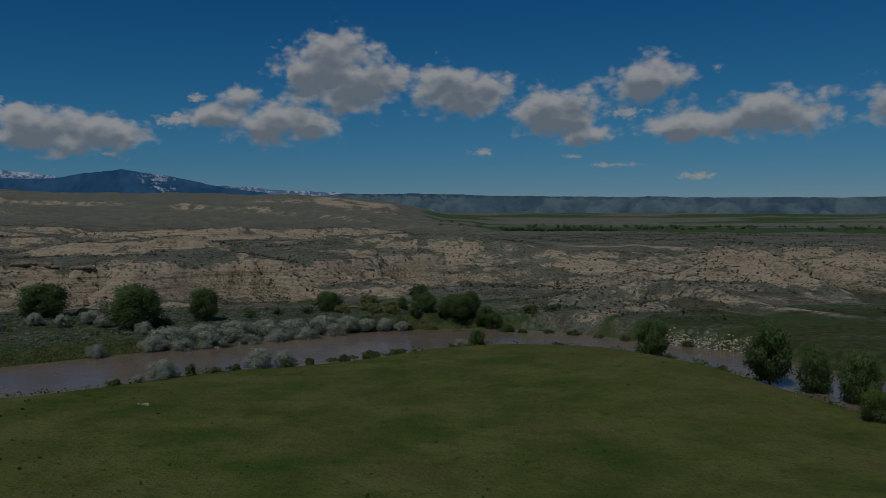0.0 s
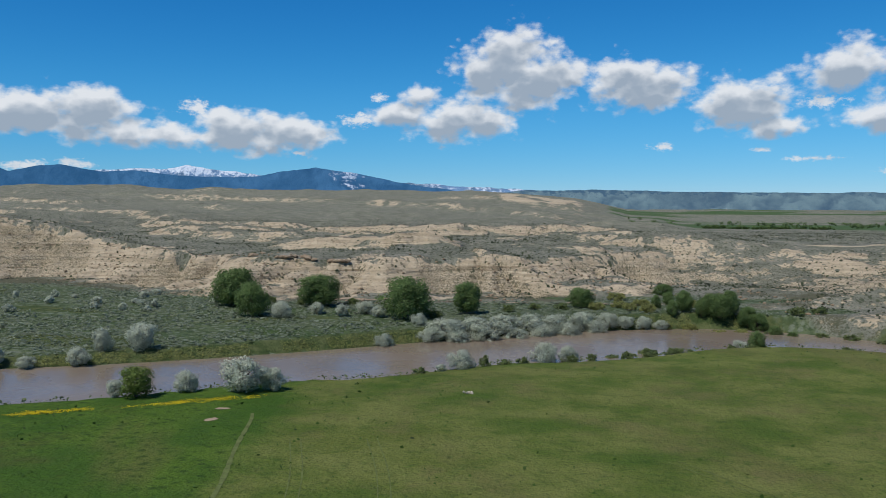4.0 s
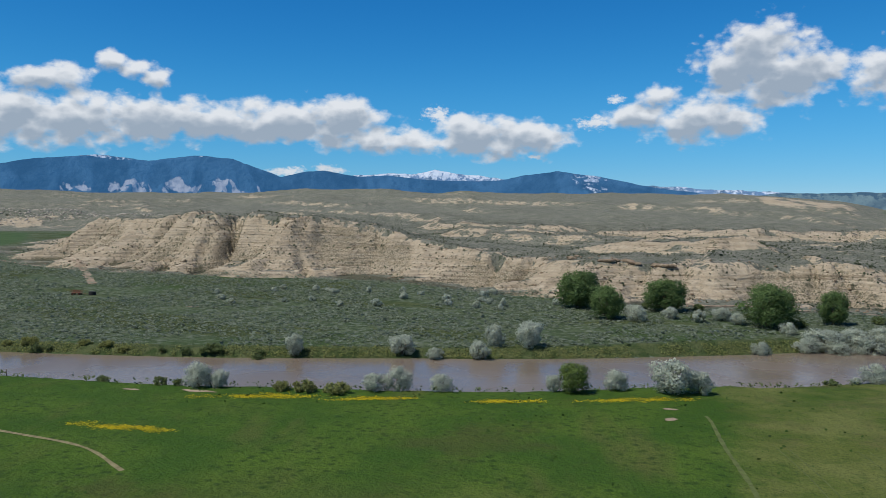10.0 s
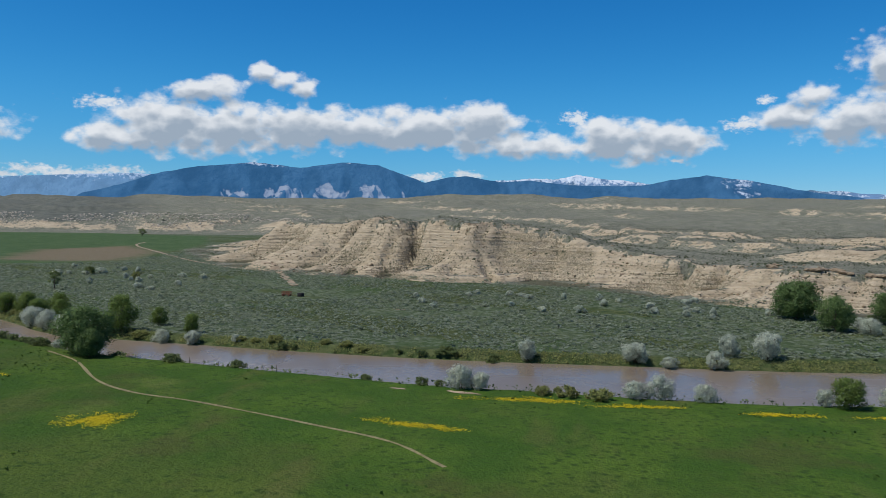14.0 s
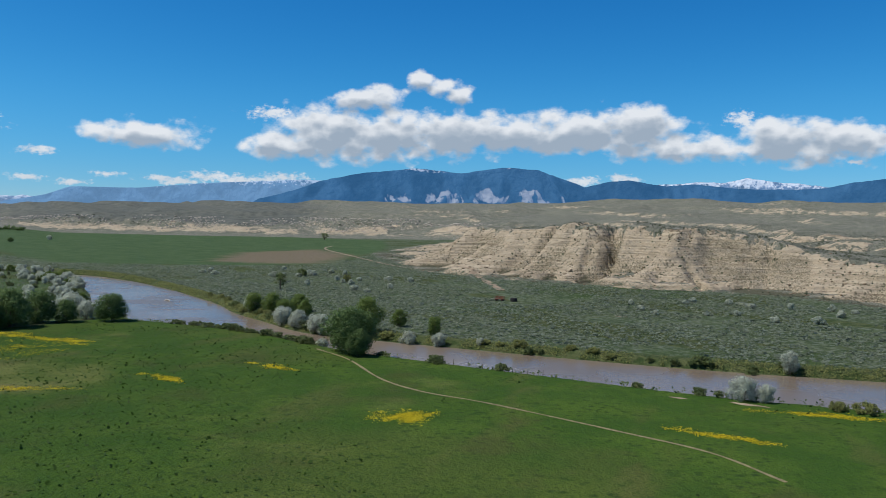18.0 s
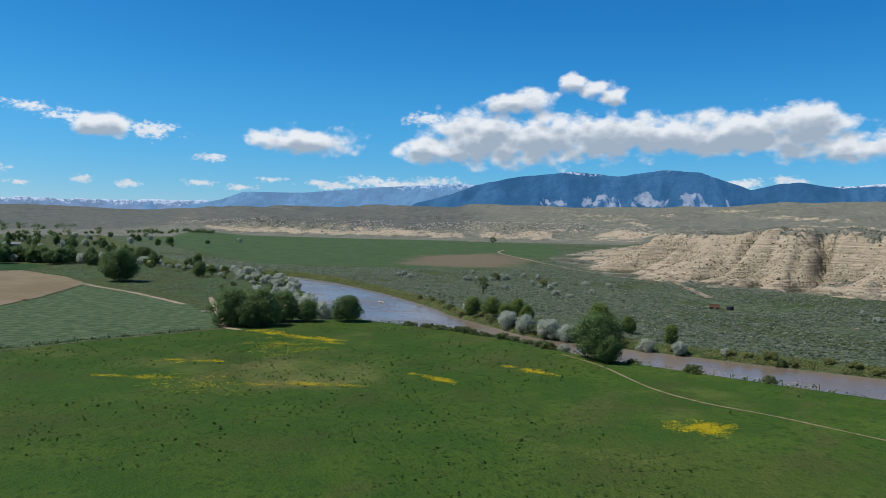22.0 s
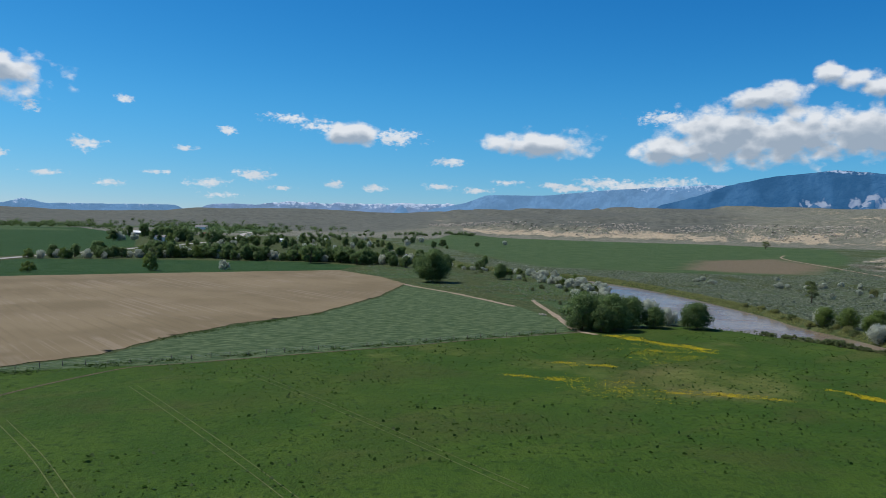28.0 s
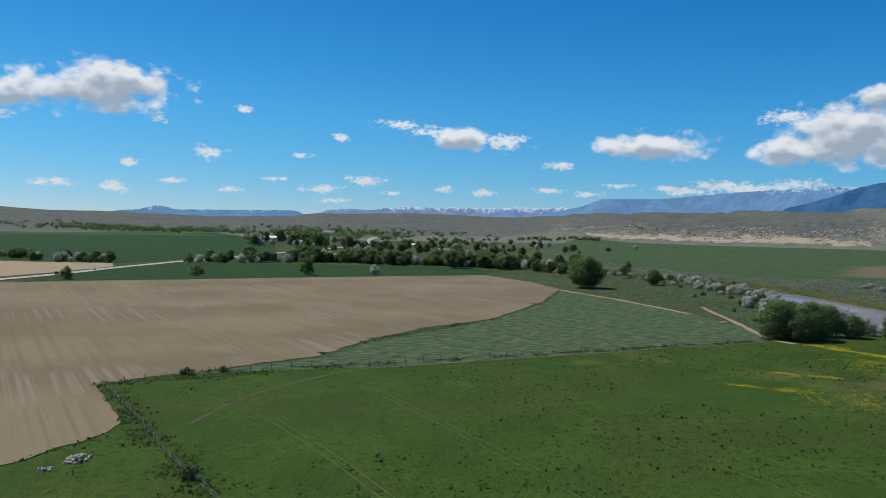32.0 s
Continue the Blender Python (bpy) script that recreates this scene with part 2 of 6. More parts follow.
class Mat:
    """A node material with a few short-hands."""

    def __init__(self, name, rough=0.9, spec=0.2):
        self.mat = bpy.data.materials.new(name)
        self.mat.use_nodes = True
        self.nt = self.mat.node_tree
        self.bsdf = self.nt.nodes["Principled BSDF"]
        self.bsdf.inputs["Roughness"].default_value = rough
        self.bsdf.inputs["Specular IOR Level"].default_value = spec
        self.tc = self.nt.nodes.new("ShaderNodeTexCoord")
        self.geo = self.nt.nodes.new("ShaderNodeNewGeometry")
        self.pos = self.geo.outputs["Position"]

    def node(self, kind):
        return self.nt.nodes.new(kind)

    def link(self, a, b):
        self.nt.links.new(a, b)

    def put(self, v, socket):
        if hasattr(v, "is_linked"):
            self.link(v, socket)
        else:
            socket.default_value = v

    def noise(self, scale, detail=4.0, rough=0.55, stretch=None, where=None, dim="3D"):
        n = self.node("ShaderNodeTexNoise")
        n.inputs["Scale"].default_value, n.inputs["Detail"].default_value, n.inputs["Roughness"].default_value = scale, detail, rough
        v = where or self.pos
        if stretch:
            m = self.node("ShaderNodeMapping")
            m.vector_type = "TEXTURE"
            m.inputs["Scale"].default_value = tuple(1 / x for x in stretch[:3])
            if len(stretch) > 3:
                m.inputs["Rotation"].default_value = (0, 0, radians(stretch[3]))
            self.link(v, m.inputs[0])
            v = m.outputs[0]
        self.link(v, n.inputs["Vector"])
        return n.outputs[0]

    def cells(self, scale):
        """Distance to the nearest of many scattered middles, 0 on them."""
        n = self.node("ShaderNodeTexVoronoi")
        n.inputs["Scale"].default_value = scale
        wob = self.node("ShaderNodeVectorMath")
        wob.operation = "MULTIPLY"
        self.link(self.pos, wob.inputs[0])
        wob.inputs[1].default_value = (1.0, 1.0, 0.15)
        self.link(wob.outputs[0], n.inputs["Vector"])
        return n.outputs["Distance"]

    def ramp(self, v, lo, hi, a=0.0, b=1.0):
        n = self.node("ShaderNodeMapRange")
        n.interpolation_type = "SMOOTHSTEP"
        self.put(v, n.inputs[0])
        for k, x in zip((1, 2, 3, 4), (lo, hi, a, b)):
            n.inputs[k].default_value = x
        return n.outputs[0]

    def math(self, op, a, b=0.0, clamp=False):
        n = self.node("ShaderNodeMath")
        n.operation, n.use_clamp = op, clamp
        self.put(a, n.inputs[0]), self.put(b, n.inputs[1])
        return n.outputs[0]

    def mix(self, f, a, b, kind="MIX"):
        n = self.node("ShaderNodeMix")
        n.data_type, n.blend_type = "RGBA", kind
        self.put(f, n.inputs[0])
        self.put(a if hasattr(a, "is_linked") else (*a, 1), n.inputs[6])
        self.put(b if hasattr(b, "is_linked") else (*b, 1), n.inputs[7])
        return n.outputs[2]

    def attr(self, name):
        n = self.node("ShaderNodeAttribute")
        n.attribute_name = name
        return n

    def random(self):
        return self.node("ShaderNodeObjectInfo").outputs["Random"]

    def island(self):
        return self.geo.outputs["Random Per Island"]

    def bump(self, v, strength=0.5, dist=0.1):
        n = self.node("ShaderNodeBump")
        n.inputs["Strength"].default_value, n.inputs["Distance"].default_value = strength, dist
        self.link(v, n.inputs["Height"])
        self.link(n.outputs[0], self.bsdf.inputs["Normal"])

    def colour(self, c):
        self.put(c if hasattr(c, "is_linked") else (*c, 1), self.bsdf.inputs["Base Color"])
        return self


def plain(name, c, rough=0.7, metal=0.0, scale=3.0, vary=0.25):
    m = Mat(name, rough)
    m.bsdf.inputs["Metallic"].default_value = metal
    n = m.noise(scale, 5.0, 0.6, where=m.tc.outputs["Object"])
    m.colour(m.mix(m.ramp(n, 0.3, 0.7), tuple(x * (1 - vary) for x in c), tuple(min(1, x * (1 + vary)) for x in c)))
    return m.mat


def leafy(name, dark, light, glow=0.3, dome=False):
    """Leaves: a tint per clump and per plant, and some light let through. Shaded as sprays that face out of a crown's lobes, or, with no dome, as a low mat."""
    m = Mat(name, 0.6, 0.2)
    c = m.mix(m.island(), dark, light)
    c = m.mix(m.math("MULTIPLY", m.random(), 0.3), c, tuple(x * 0.6 for x in dark))
    n = m.noise(0.35, 2.0)
    c = m.mix(m.ramp(n, 0.35, 0.7, 0.0, 0.5), c, tuple(x * 0.75 for x in light))
    m.colour(c)
    out_way = m.node("ShaderNodeVectorMath")
    if dome:
        turn = m.node("ShaderNodeVectorTransform")
        turn.vector_type, turn.convert_from, turn.convert_to = "VECTOR", "OBJECT", "WORLD"
        m.link(m.attr("spray").outputs["Vector"], turn.inputs[0])
        unit = m.node("ShaderNodeVectorMath")
        unit.operation = "NORMALIZE"
        m.link(turn.outputs[0], unit.inputs[0])
        m.link(unit.outputs[0], out_way.inputs[0])
    else:
        out_way.inputs[0].default_value = (0, 0, 1)
    out_way.operation = "MULTIPLY_ADD"
    out_way.inputs[1].default_value = (1.5, 1.5, 1.5)
    m.link(m.geo.outputs["Normal"], out_way.inputs[2])
    way = m.node("ShaderNodeVectorMath")
    way.operation = "NORMALIZE"
    m.link(out_way.outputs[0], way.inputs[0])
    m.link(way.outputs[0], m.bsdf.inputs["Normal"])
    tr = m.node("ShaderNodeBsdfTranslucent")
    m.link(c, tr.inputs[0])
    mx = m.node("ShaderNodeMixShader")
    mx.inputs[0].default_value = glow
    m.link(m.bsdf.outputs[0], mx.inputs[1]), m.link(tr.outputs[0], mx.inputs[2])
    m.link(mx.outputs[0], m.nt.nodes["Material Output"].inputs[0])
    return m.mat


def ground_material():
    m = Mat("land", 0.95, 0.1)
    za, zb, zc = m.attr("zone_a"), m.attr("zone_b"), m.attr("zone_c")

    def chan(n):
        s = m.node("ShaderNodeSeparateColor")
        m.link(n.outputs["Color"], s.inputs[0])
        return s.outputs[0], s.outputs[1], s.outputs[2], n.outputs["Alpha"]
    pasture, rough_crop, crop, brush = chan(za)
    clay, lush, soil, tan = chan(zb)
    brush_shade, flat_green, dry, hills = chan(zc)
    big, mid, small, tiny = m.noise(0.012, 4.0), m.noise(0.06, 5.0, 0.6), m.noise(0.35, 4.0, 0.6), m.noise(1.6, 3.0, 0.7)
    # upland sage steppe: grey-green scrub over pale soil
    scrub = m.mix(m.ramp(mid, 0.35, 0.65), (0.142, 0.144, 0.112), (0.214, 0.208, 0.167))
    clump, bush = m.cells(0.42), m.cells(0.5)
    scrub = m.mix(m.ramp(small, 0.5, 0.7, 0.0, 0.7), scrub, (0.06, 0.072, 0.042))
    scrub = m.mix(m.ramp(clump, 0.42, 0.2, 0.0, 0.8), scrub, (0.05, 0.064, 0.036))
    scrub = m.mix(m.ramp(tiny, 0.52, 0.64, 0.0, 0.85), scrub, (0.045, 0.055, 0.034))
    # bare badland clay in beds of buff, grey and rust
    bed = m.node("ShaderNodeMapping")
    m.link(m.pos, bed.inputs[0])
    bed.inputs["Scale"].default_value = (0.02, 0.02, 0.9)
    beds = m.noise(1.0, 5.0, 0.65, where=bed.outputs[0])
    buff = m.mix(m.ramp(beds, 0.38, 0.6), (0.355, 0.292, 0.2), (0.45, 0.378, 0.272))
    buff = m.mix(m.ramp(beds, 0.57, 0.63, 0.0, 0.55), buff, (0.27, 0.205, 0.135))
    bed2 = m.node('ShaderNodeMapping')
    m.link(m.pos, bed2.inputs[0])
    bed2.inputs['Scale'].default_value = (0.006, 0.006, 0.55)
    lines = m.noise(1.0, 6.0, 0.7, where=bed2.outputs[0])
    buff = m.mix(m.math('MULTIPLY', m.ramp(lines, 0.57, 0.61), m.ramp(mid, 0.42, 0.62, 0.05, 0.75)), buff, (0.15, 0.11, 0.07))
    buff = m.mix(m.ramp(small, 0.45, 0.75, 0.0, 0.4), buff, (0.3, 0.24, 0.158))
    buff = m.mix(m.ramp(m.noise(0.09, 4.0, 0.6), 0.52, 0.68, 0.0, 0.45), buff, (0.225, 0.19, 0.13))
    buff = m.mix(m.ramp(tiny, 0.57, 0.68, 0.0, 0.4), buff, (0.095, 0.088, 0.055))
    buff = m.mix(m.math('MULTIPLY', m.ramp(bush, 0.42, 0.24, 0.0, 0.7), m.ramp(mid, 0.42, 0.58, 0.05, 0.9)), buff, (0.06, 0.066, 0.038))
    c = m.mix(m.ramp(m.math("ADD", clay, m.math("ADD", m.math("MULTIPLY", m.math("SUBTRACT", small, 0.5), 1.3), m.math("MULTIPLY", m.math("ADD", m.math("SUBTRACT", mid, 0.5), m.math("SUBTRACT", m.noise(0.13, 4.0, 0.65), 0.5)), 1.1))), 0.42, 0.58), scrub, buff)
    # brush and rubble colour that also paints the gullies' shade
    c = m.mix(m.ramp(m.math('ADD', brush_shade, m.math('MULTIPLY', m.math('SUBTRACT', tiny, 0.5), 1.4)), 0.4, 0.7, 0.0, 0.85), c, (0.075, 0.075, 0.046))
    grey_hill = m.mix(m.ramp(mid, 0.35, 0.65), (0.075, 0.084, 0.072), (0.118, 0.122, 0.104))
    c = m.mix(m.ramp(m.math('ADD', hills, m.math('MULTIPLY', m.math('SUBTRACT', m.noise(0.02, 5.0, 0.6), 0.5), 0.9)), 0.3, 0.7, 0.0, 0.9), c, grey_hill)
    # floodplain brush
    thicket = m.mix(m.ramp(mid, 0.35, 0.65), (0.06, 0.086, 0.04), (0.1, 0.122, 0.066))
    thicket = m.mix(m.ramp(small, 0.42, 0.6, 0.0, 0.85), thicket, (0.034, 0.054, 0.022))
    thicket = m.mix(m.ramp(clump, 0.5, 0.25, 0.0, 0.75), thicket, (0.145, 0.165, 0.122))
    thicket = m.mix(m.ramp(tiny, 0.54, 0.68, 0.0, 0.7), thicket, (0.026, 0.042, 0.018))
    thicket = m.mix(m.ramp(big, 0.54, 0.62, 0.0, 0.7), thicket, (0.042, 0.072, 0.02))
    c = m.mix(m.ramp(m.math("ADD", brush, m.math("MULTIPLY", m.math("SUBTRACT", mid, 0.5), 0.6)), 0.35, 0.65), c, thicket)
    c = m.mix(m.ramp(m.math("ADD", lush, m.math("MULTIPLY", m.math("SUBTRACT", small, 0.5), 0.7)), 0.3, 0.7), c, m.mix(m.ramp(small, 0.35, 0.65), (0.034, 0.054, 0.017), (0.08, 0.094, 0.038)))
    # grazed pasture: bright new grass, olive and straw-brown patches, dark tufts
    streak = m.noise(0.05, 4.0, 0.6, (1.0, 0.25, 1.0, 25))
    grass = m.mix(m.ramp(mid, 0.36, 0.66), (0.034, 0.075, 0.009), (0.06, 0.105, 0.013))
    grass = m.mix(m.ramp(big, 0.5, 0.64, 0.0, 0.55), grass, (0.072, 0.09, 0.019))
    grass = m.mix(m.ramp(streak, 0.56, 0.7, 0.0, 0.6), grass, (0.092, 0.092, 0.028))
    grass = m.mix(m.ramp(small, 0.54, 0.7, 0.0, 0.6), grass, (0.022, 0.05, 0.007))
    grass = m.mix(m.math('MULTIPLY', m.ramp(bush, 0.45, 0.12, 0.0, 0.72), m.ramp(mid, 0.38, 0.56)), grass, (0.014, 0.034, 0.006))
    grass = m.mix(m.ramp(tiny, 0.56, 0.75, 0.0, 0.35), grass, (0.076, 0.092, 0.03))
    grass = m.mix(m.ramp(m.noise(0.035, 5.0, 0.65), 0.52, 0.66, 0.0, 0.5), grass, (0.062, 0.058, 0.02))
    straw = m.mix(m.ramp(mid, 0.35, 0.65), (0.08, 0.1, 0.02), (0.116, 0.128, 0.036))
    straw = m.mix(m.ramp(small, 0.52, 0.7, 0.0, 0.5), straw, (0.036, 0.062, 0.01))
    straw = m.mix(m.ramp(streak, 0.5, 0.66, 0.0, 0.5), straw, (0.09, 0.085, 0.03))
    straw = m.mix(m.ramp(m.noise(0.04, 6.0, 0.7), 0.5, 0.64, 0.0, 0.6), straw, (0.115, 0.098, 0.042))
    straw = m.mix(m.ramp(m.noise(0.25, 5.0, 0.75), 0.55, 0.7, 0.0, 0.6), straw, (0.032, 0.07, 0.01))
    place = m.node("ShaderNodeSeparateXYZ")
    m.link(m.pos, place.inputs[0])
    southward = m.math("ADD", m.math("ADD", place.outputs[1], m.math("MULTIPLY", place.outputs[0], 0.35)), m.math("MULTIPLY", m.math("SUBTRACT", big, 0.5), 160.0))
    grass = m.mix(m.ramp(southward, 20.0, -110.0, 0.0, 0.36), grass, (0.022, 0.052, 0.005))
    blade = m.noise(1.9, 4.0, 0.75)
    grass = m.mix(m.ramp(blade, 0.47, 0.64, 0.0, 0.6), grass, (0.017, 0.04, 0.006))
    straw = m.mix(m.ramp(blade, 0.47, 0.64, 0.0, 0.5), straw, (0.028, 0.05, 0.009))
    grass = m.mix(m.ramp(m.math('ADD', dry, m.math('MULTIPLY', m.math('SUBTRACT', mid, 0.5), 0.9)), 0.25, 0.75), grass, straw)
    c = m.mix(m.ramp(pasture, 0.35, 0.65), c, grass)
    # blue-green young crop with wind-laid rows
    rows = m.noise(0.5, 5.0, 0.7, (1.0, 0.4, 1.0, 20))
    young = m.mix(m.ramp(rows, 0.34, 0.68), (0.026, 0.054, 0.018), (0.1, 0.135, 0.066))
    young = m.mix(m.ramp(tiny, 0.55, 0.75, 0.0, 0.5), young, (0.085, 0.115, 0.066))
    c = m.mix(m.ramp(m.math("ADD", rough_crop, m.math("MULTIPLY", m.math("SUBTRACT", small, 0.5), 0.3)), 0.35, 0.65), c, young)
    c = m.mix(m.ramp(crop, 0.4, 0.6), c, m.mix(m.ramp(mid, 0.3, 0.7), (0.018, 0.052, 0.014), (0.03, 0.068, 0.02)))
    c = m.mix(m.ramp(flat_green, 0.3, 0.7), c, m.mix(m.ramp(mid, 0.3, 0.7), (0.042, 0.078, 0.028), (0.064, 0.1, 0.04)))
    c = m.mix(m.ramp(m.math("ADD", soil, m.math("MULTIPLY", m.math("SUBTRACT", mid, 0.5), 0.5)), 0.3, 0.7), c, m.mix(small, (0.12, 0.098, 0.062), (0.165, 0.135, 0.088)))
    c = m.mix(m.ramp(tan, 0.4, 0.6), c, m.mix(mid, (0.3, 0.235, 0.14), (0.36, 0.29, 0.18)))
    m.colour(c)
    h = m.math("ADD", small, m.math("MULTIPLY", tiny, 0.5))
    tended = m.math("SUBTRACT", 1.0, m.math("MULTIPLY", m.math("MAXIMUM", pasture, rough_crop), 0.45))
    h = m.math("MULTIPLY", m.math("ADD", h, m.math("MULTIPLY", m.math("MULTIPLY", m.math("ADD", m.noise(0.11, 3.0, 0.6), m.math("MULTIPLY", m.math("ADD", lines, beds), 0.7)), clay), 2.4)), tended)
    m.bump(h, 0.9, 1.4)
    return m.mat


def field_material():
    """Tilled soil: fine furrows that run with the field, paler dry crusts."""
    m = Mat("tilled_soil", 0.95, 0.1)
    big, mid, small = m.noise(0.014, 3.0), m.noise(0.06, 5.0, 0.6, (0.3, 1, 1, 21.8)), m.noise(0.9, 4.0, 0.7)
    furrow = m.noise(0.5, 3.0, 0.6, (0.008, 1.0, 1.0, 21.8))
    crust = m.math('MULTIPLY', m.ramp(m.noise(0.016, 3.0), 0.47, 0.6), m.ramp(furrow, 0.48, 0.6))
    c = m.mix(m.ramp(big, 0.38, 0.62), (0.15, 0.118, 0.068), (0.19, 0.15, 0.09))
    c = m.mix(m.ramp(mid, 0.55, 0.75, 0.0, 0.35), c, (0.25, 0.197, 0.122))
    c = m.mix(m.ramp(furrow, 0.45, 0.7, 0.0, 0.42), c, (0.115, 0.09, 0.052))
    c = m.mix(m.math("MULTIPLY", crust, 0.45), c, (0.27, 0.22, 0.16))
    c = m.mix(m.ramp(small, 0.5, 0.7, 0.0, 0.35), c, (0.125, 0.098, 0.056))
    m.colour(c)
    m.bump(m.math("ADD", furrow, small), 0.3, 0.12)
    return m.mat


def water_material():
    m = Mat("silty_water", 0.06, 0.5)
    big, rip = m.noise(0.02, 3.0), m.noise(0.9, 4.0, 0.6, (1.0, 1.0, 1.0))
    m.colour(m.mix(m.ramp(big, 0.35, 0.65), (0.15, 0.118, 0.086), (0.18, 0.143, 0.107)))
    gust = m.ramp(m.noise(0.035, 3.0), 0.4, 0.65, 0.2, 0.32)
    m.link(gust, m.bsdf.inputs["Roughness"])
    m.bsdf.inputs["IOR"].default_value = 1.33
    m.bump(rip, 0.25, 0.08)
    return m.mat


def mountain_material(name, forest, rock, snow_from, snow_to, haze, glow, crown=(0.8, 0.82, 0.85)):
    """Far range: timber, pale rock and snow. Distance haze is painted: blue-tinted colours under an even emission."""
    m = Mat(name, 0.95, 0.1)
    at = m.attr("relief")
    s = m.node("ShaderNodeSeparateColor")
    m.link(at.outputs["Color"], s.inputs[0])
    height, ridge, pale, cap = s.outputs[0], s.outputs[1], s.outputs[2], at.outputs['Alpha']
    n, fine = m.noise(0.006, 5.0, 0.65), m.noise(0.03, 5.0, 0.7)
    # uneven timber tone, then lighter spurs: relief shading put into the colour
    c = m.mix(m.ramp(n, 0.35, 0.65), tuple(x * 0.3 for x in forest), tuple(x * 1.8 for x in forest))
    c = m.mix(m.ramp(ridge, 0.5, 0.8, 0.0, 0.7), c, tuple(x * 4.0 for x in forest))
    c = m.mix(m.ramp(m.math("ADD", pale, m.math("MULTIPLY", m.math("SUBTRACT", fine, 0.5), 1.2)), 0.4, 0.7), c, rock)
    sn = m.math("ADD", height, m.math("MULTIPLY", m.math("SUBTRACT", fine, 0.5), 0.9))
    c = m.mix(m.ramp(sn, snow_from, snow_to), c, crown)
    c = m.mix(m.ramp(m.math('ADD', cap, m.math('MULTIPLY', m.math('SUBTRACT', fine, 0.5), 1.6)), 0.45, 0.65), c, (0.7, 0.73, 0.78))
    m.colour(c)
    m.bump(m.noise(0.007, 7.0, 0.62), 1.0, 90.0)
    # haze painted as a flat blue emission mixed over the surface
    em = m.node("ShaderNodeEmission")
    em.inputs[0].default_value, em.inputs[1].default_value = (*haze, 1), 1.0
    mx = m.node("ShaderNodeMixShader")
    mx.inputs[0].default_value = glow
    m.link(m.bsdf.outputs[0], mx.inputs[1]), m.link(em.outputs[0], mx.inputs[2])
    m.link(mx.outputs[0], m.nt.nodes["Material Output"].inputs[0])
    return m.mat


M_LAND, M_FIELD, M_WATER = ground_material(), field_material(), water_material()
M_BARK = plain("bark", (0.11, 0.085, 0.06), 0.95, scale=1.5)
M_COTTON = leafy("cottonwood_leaves", (0.075, 0.13, 0.042), (0.165, 0.25, 0.082), 0.45, True)
M_WILLOW = leafy("willow_leaves", (0.1, 0.155, 0.034), (0.185, 0.26, 0.06), 0.45, True)
M_OLIVE = leafy("olive_leaves", (0.36, 0.41, 0.31), (0.63, 0.67, 0.55), 0.48, True)
M_SHRUB = leafy("shrub_leaves", (0.085, 0.125, 0.045), (0.15, 0.19, 0.07), 0.5)
M_SAGE = leafy("sage_leaves", (0.075, 0.105, 0.06), (0.25, 0.29, 0.215), 0.5)
M_REED = leafy("bank_willow_leaves", (0.17, 0.2, 0.06), (0.3, 0.315, 0.115), 0.5)
M_TUFT = leafy("grass_tuft", (0.03, 0.07, 0.011), (0.055, 0.1, 0.018), 0.5)
M_DOT = leafy("dark_sage", (0.035, 0.05, 0.026), (0.085, 0.1, 0.056), 0.5)
M_FLOWER = leafy("yellow_flowers", (0.5, 0.4, 0.01), (0.68, 0.55, 0.02), 0.35)
M_STRAW = plain("dry_grass", (0.08, 0.1, 0.03), 0.95, scale=0.6)
M_TRAIL = plain("trodden_grass", (0.18, 0.155, 0.08), 0.95, scale=0.8, vary=0.35)
M_DITCH = plain("ditch_soil", (0.075, 0.062, 0.032), 0.95, scale=1.5, vary=0.6)
M_DIRT = plain("bare_dirt", (0.25, 0.195, 0.135), 0.95, scale=0.4)
M_GRAVEL = plain("road_gravel", (0.33, 0.31, 0.28), 0.9, scale=0.5)
M_STONE = plain("pale_stone", (0.36, 0.32, 0.26), 0.9, scale=0.8)
M_ROCK = plain("brown_sandstone", (0.2, 0.152, 0.102), 0.9, scale=0.6)
M_POST = plain("weathered_post", (0.13, 0.11, 0.09), 0.9, scale=4)
M_WHITE = plain("white_paint", (0.75, 0.75, 0.73), 0.6, scale=1, vary=0.08)
M_ROOF = plain("grey_roof", (0.2, 0.19, 0.19), 0.7, scale=1)
M_GLASS = plain("dark_glass", (0.02, 0.025, 0.03), 0.1, scale=1)
M_RED = plain("red_paint", (0.3, 0.03, 0.025), 0.35, scale=1, vary=0.1)
M_RUST = plain("rusted_steel", (0.14, 0.06, 0.035), 0.85, scale=2)
M_TYRE = plain("tyre_rubber", (0.02, 0.02, 0.02), 0.9, scale=3)

# ---- the lie of the land ----
CENTRE = np.array((0.0, -140.0))          # middle of the camera's arc; the land is laid out round it
WATER_Z = -2.0


def lattice(ix, iy, seed):
    h = (ix.astype(np.int64) * 374761393 + iy.astype(np.int64) * 668265263 + seed * 1442695041) & 0xFFFFFFFF
    h = ((h ^ (h >> 13)) * 1274126177) & 0xFFFFFFFF
    return ((h ^ (h >> 16)) & 0xFFFFFF) / float(0xFFFFFF)


def value_noise(x, y, seed=0):
    ix, iy = np.floor(x), np.floor(y)
    fx, fy = x - ix, y - iy
    fx, fy = fx * fx * (3 - 2 * fx), fy * fy * (3 - 2 * fy)
    a, b = lattice(ix, iy, seed), lattice(ix + 1, iy, seed)
    c, d = lattice(ix, iy + 1, seed), lattice(ix + 1, iy + 1, seed)
    return (a + (b - a) * fx) * (1 - fy) + (c + (d - c) * fx) * fy


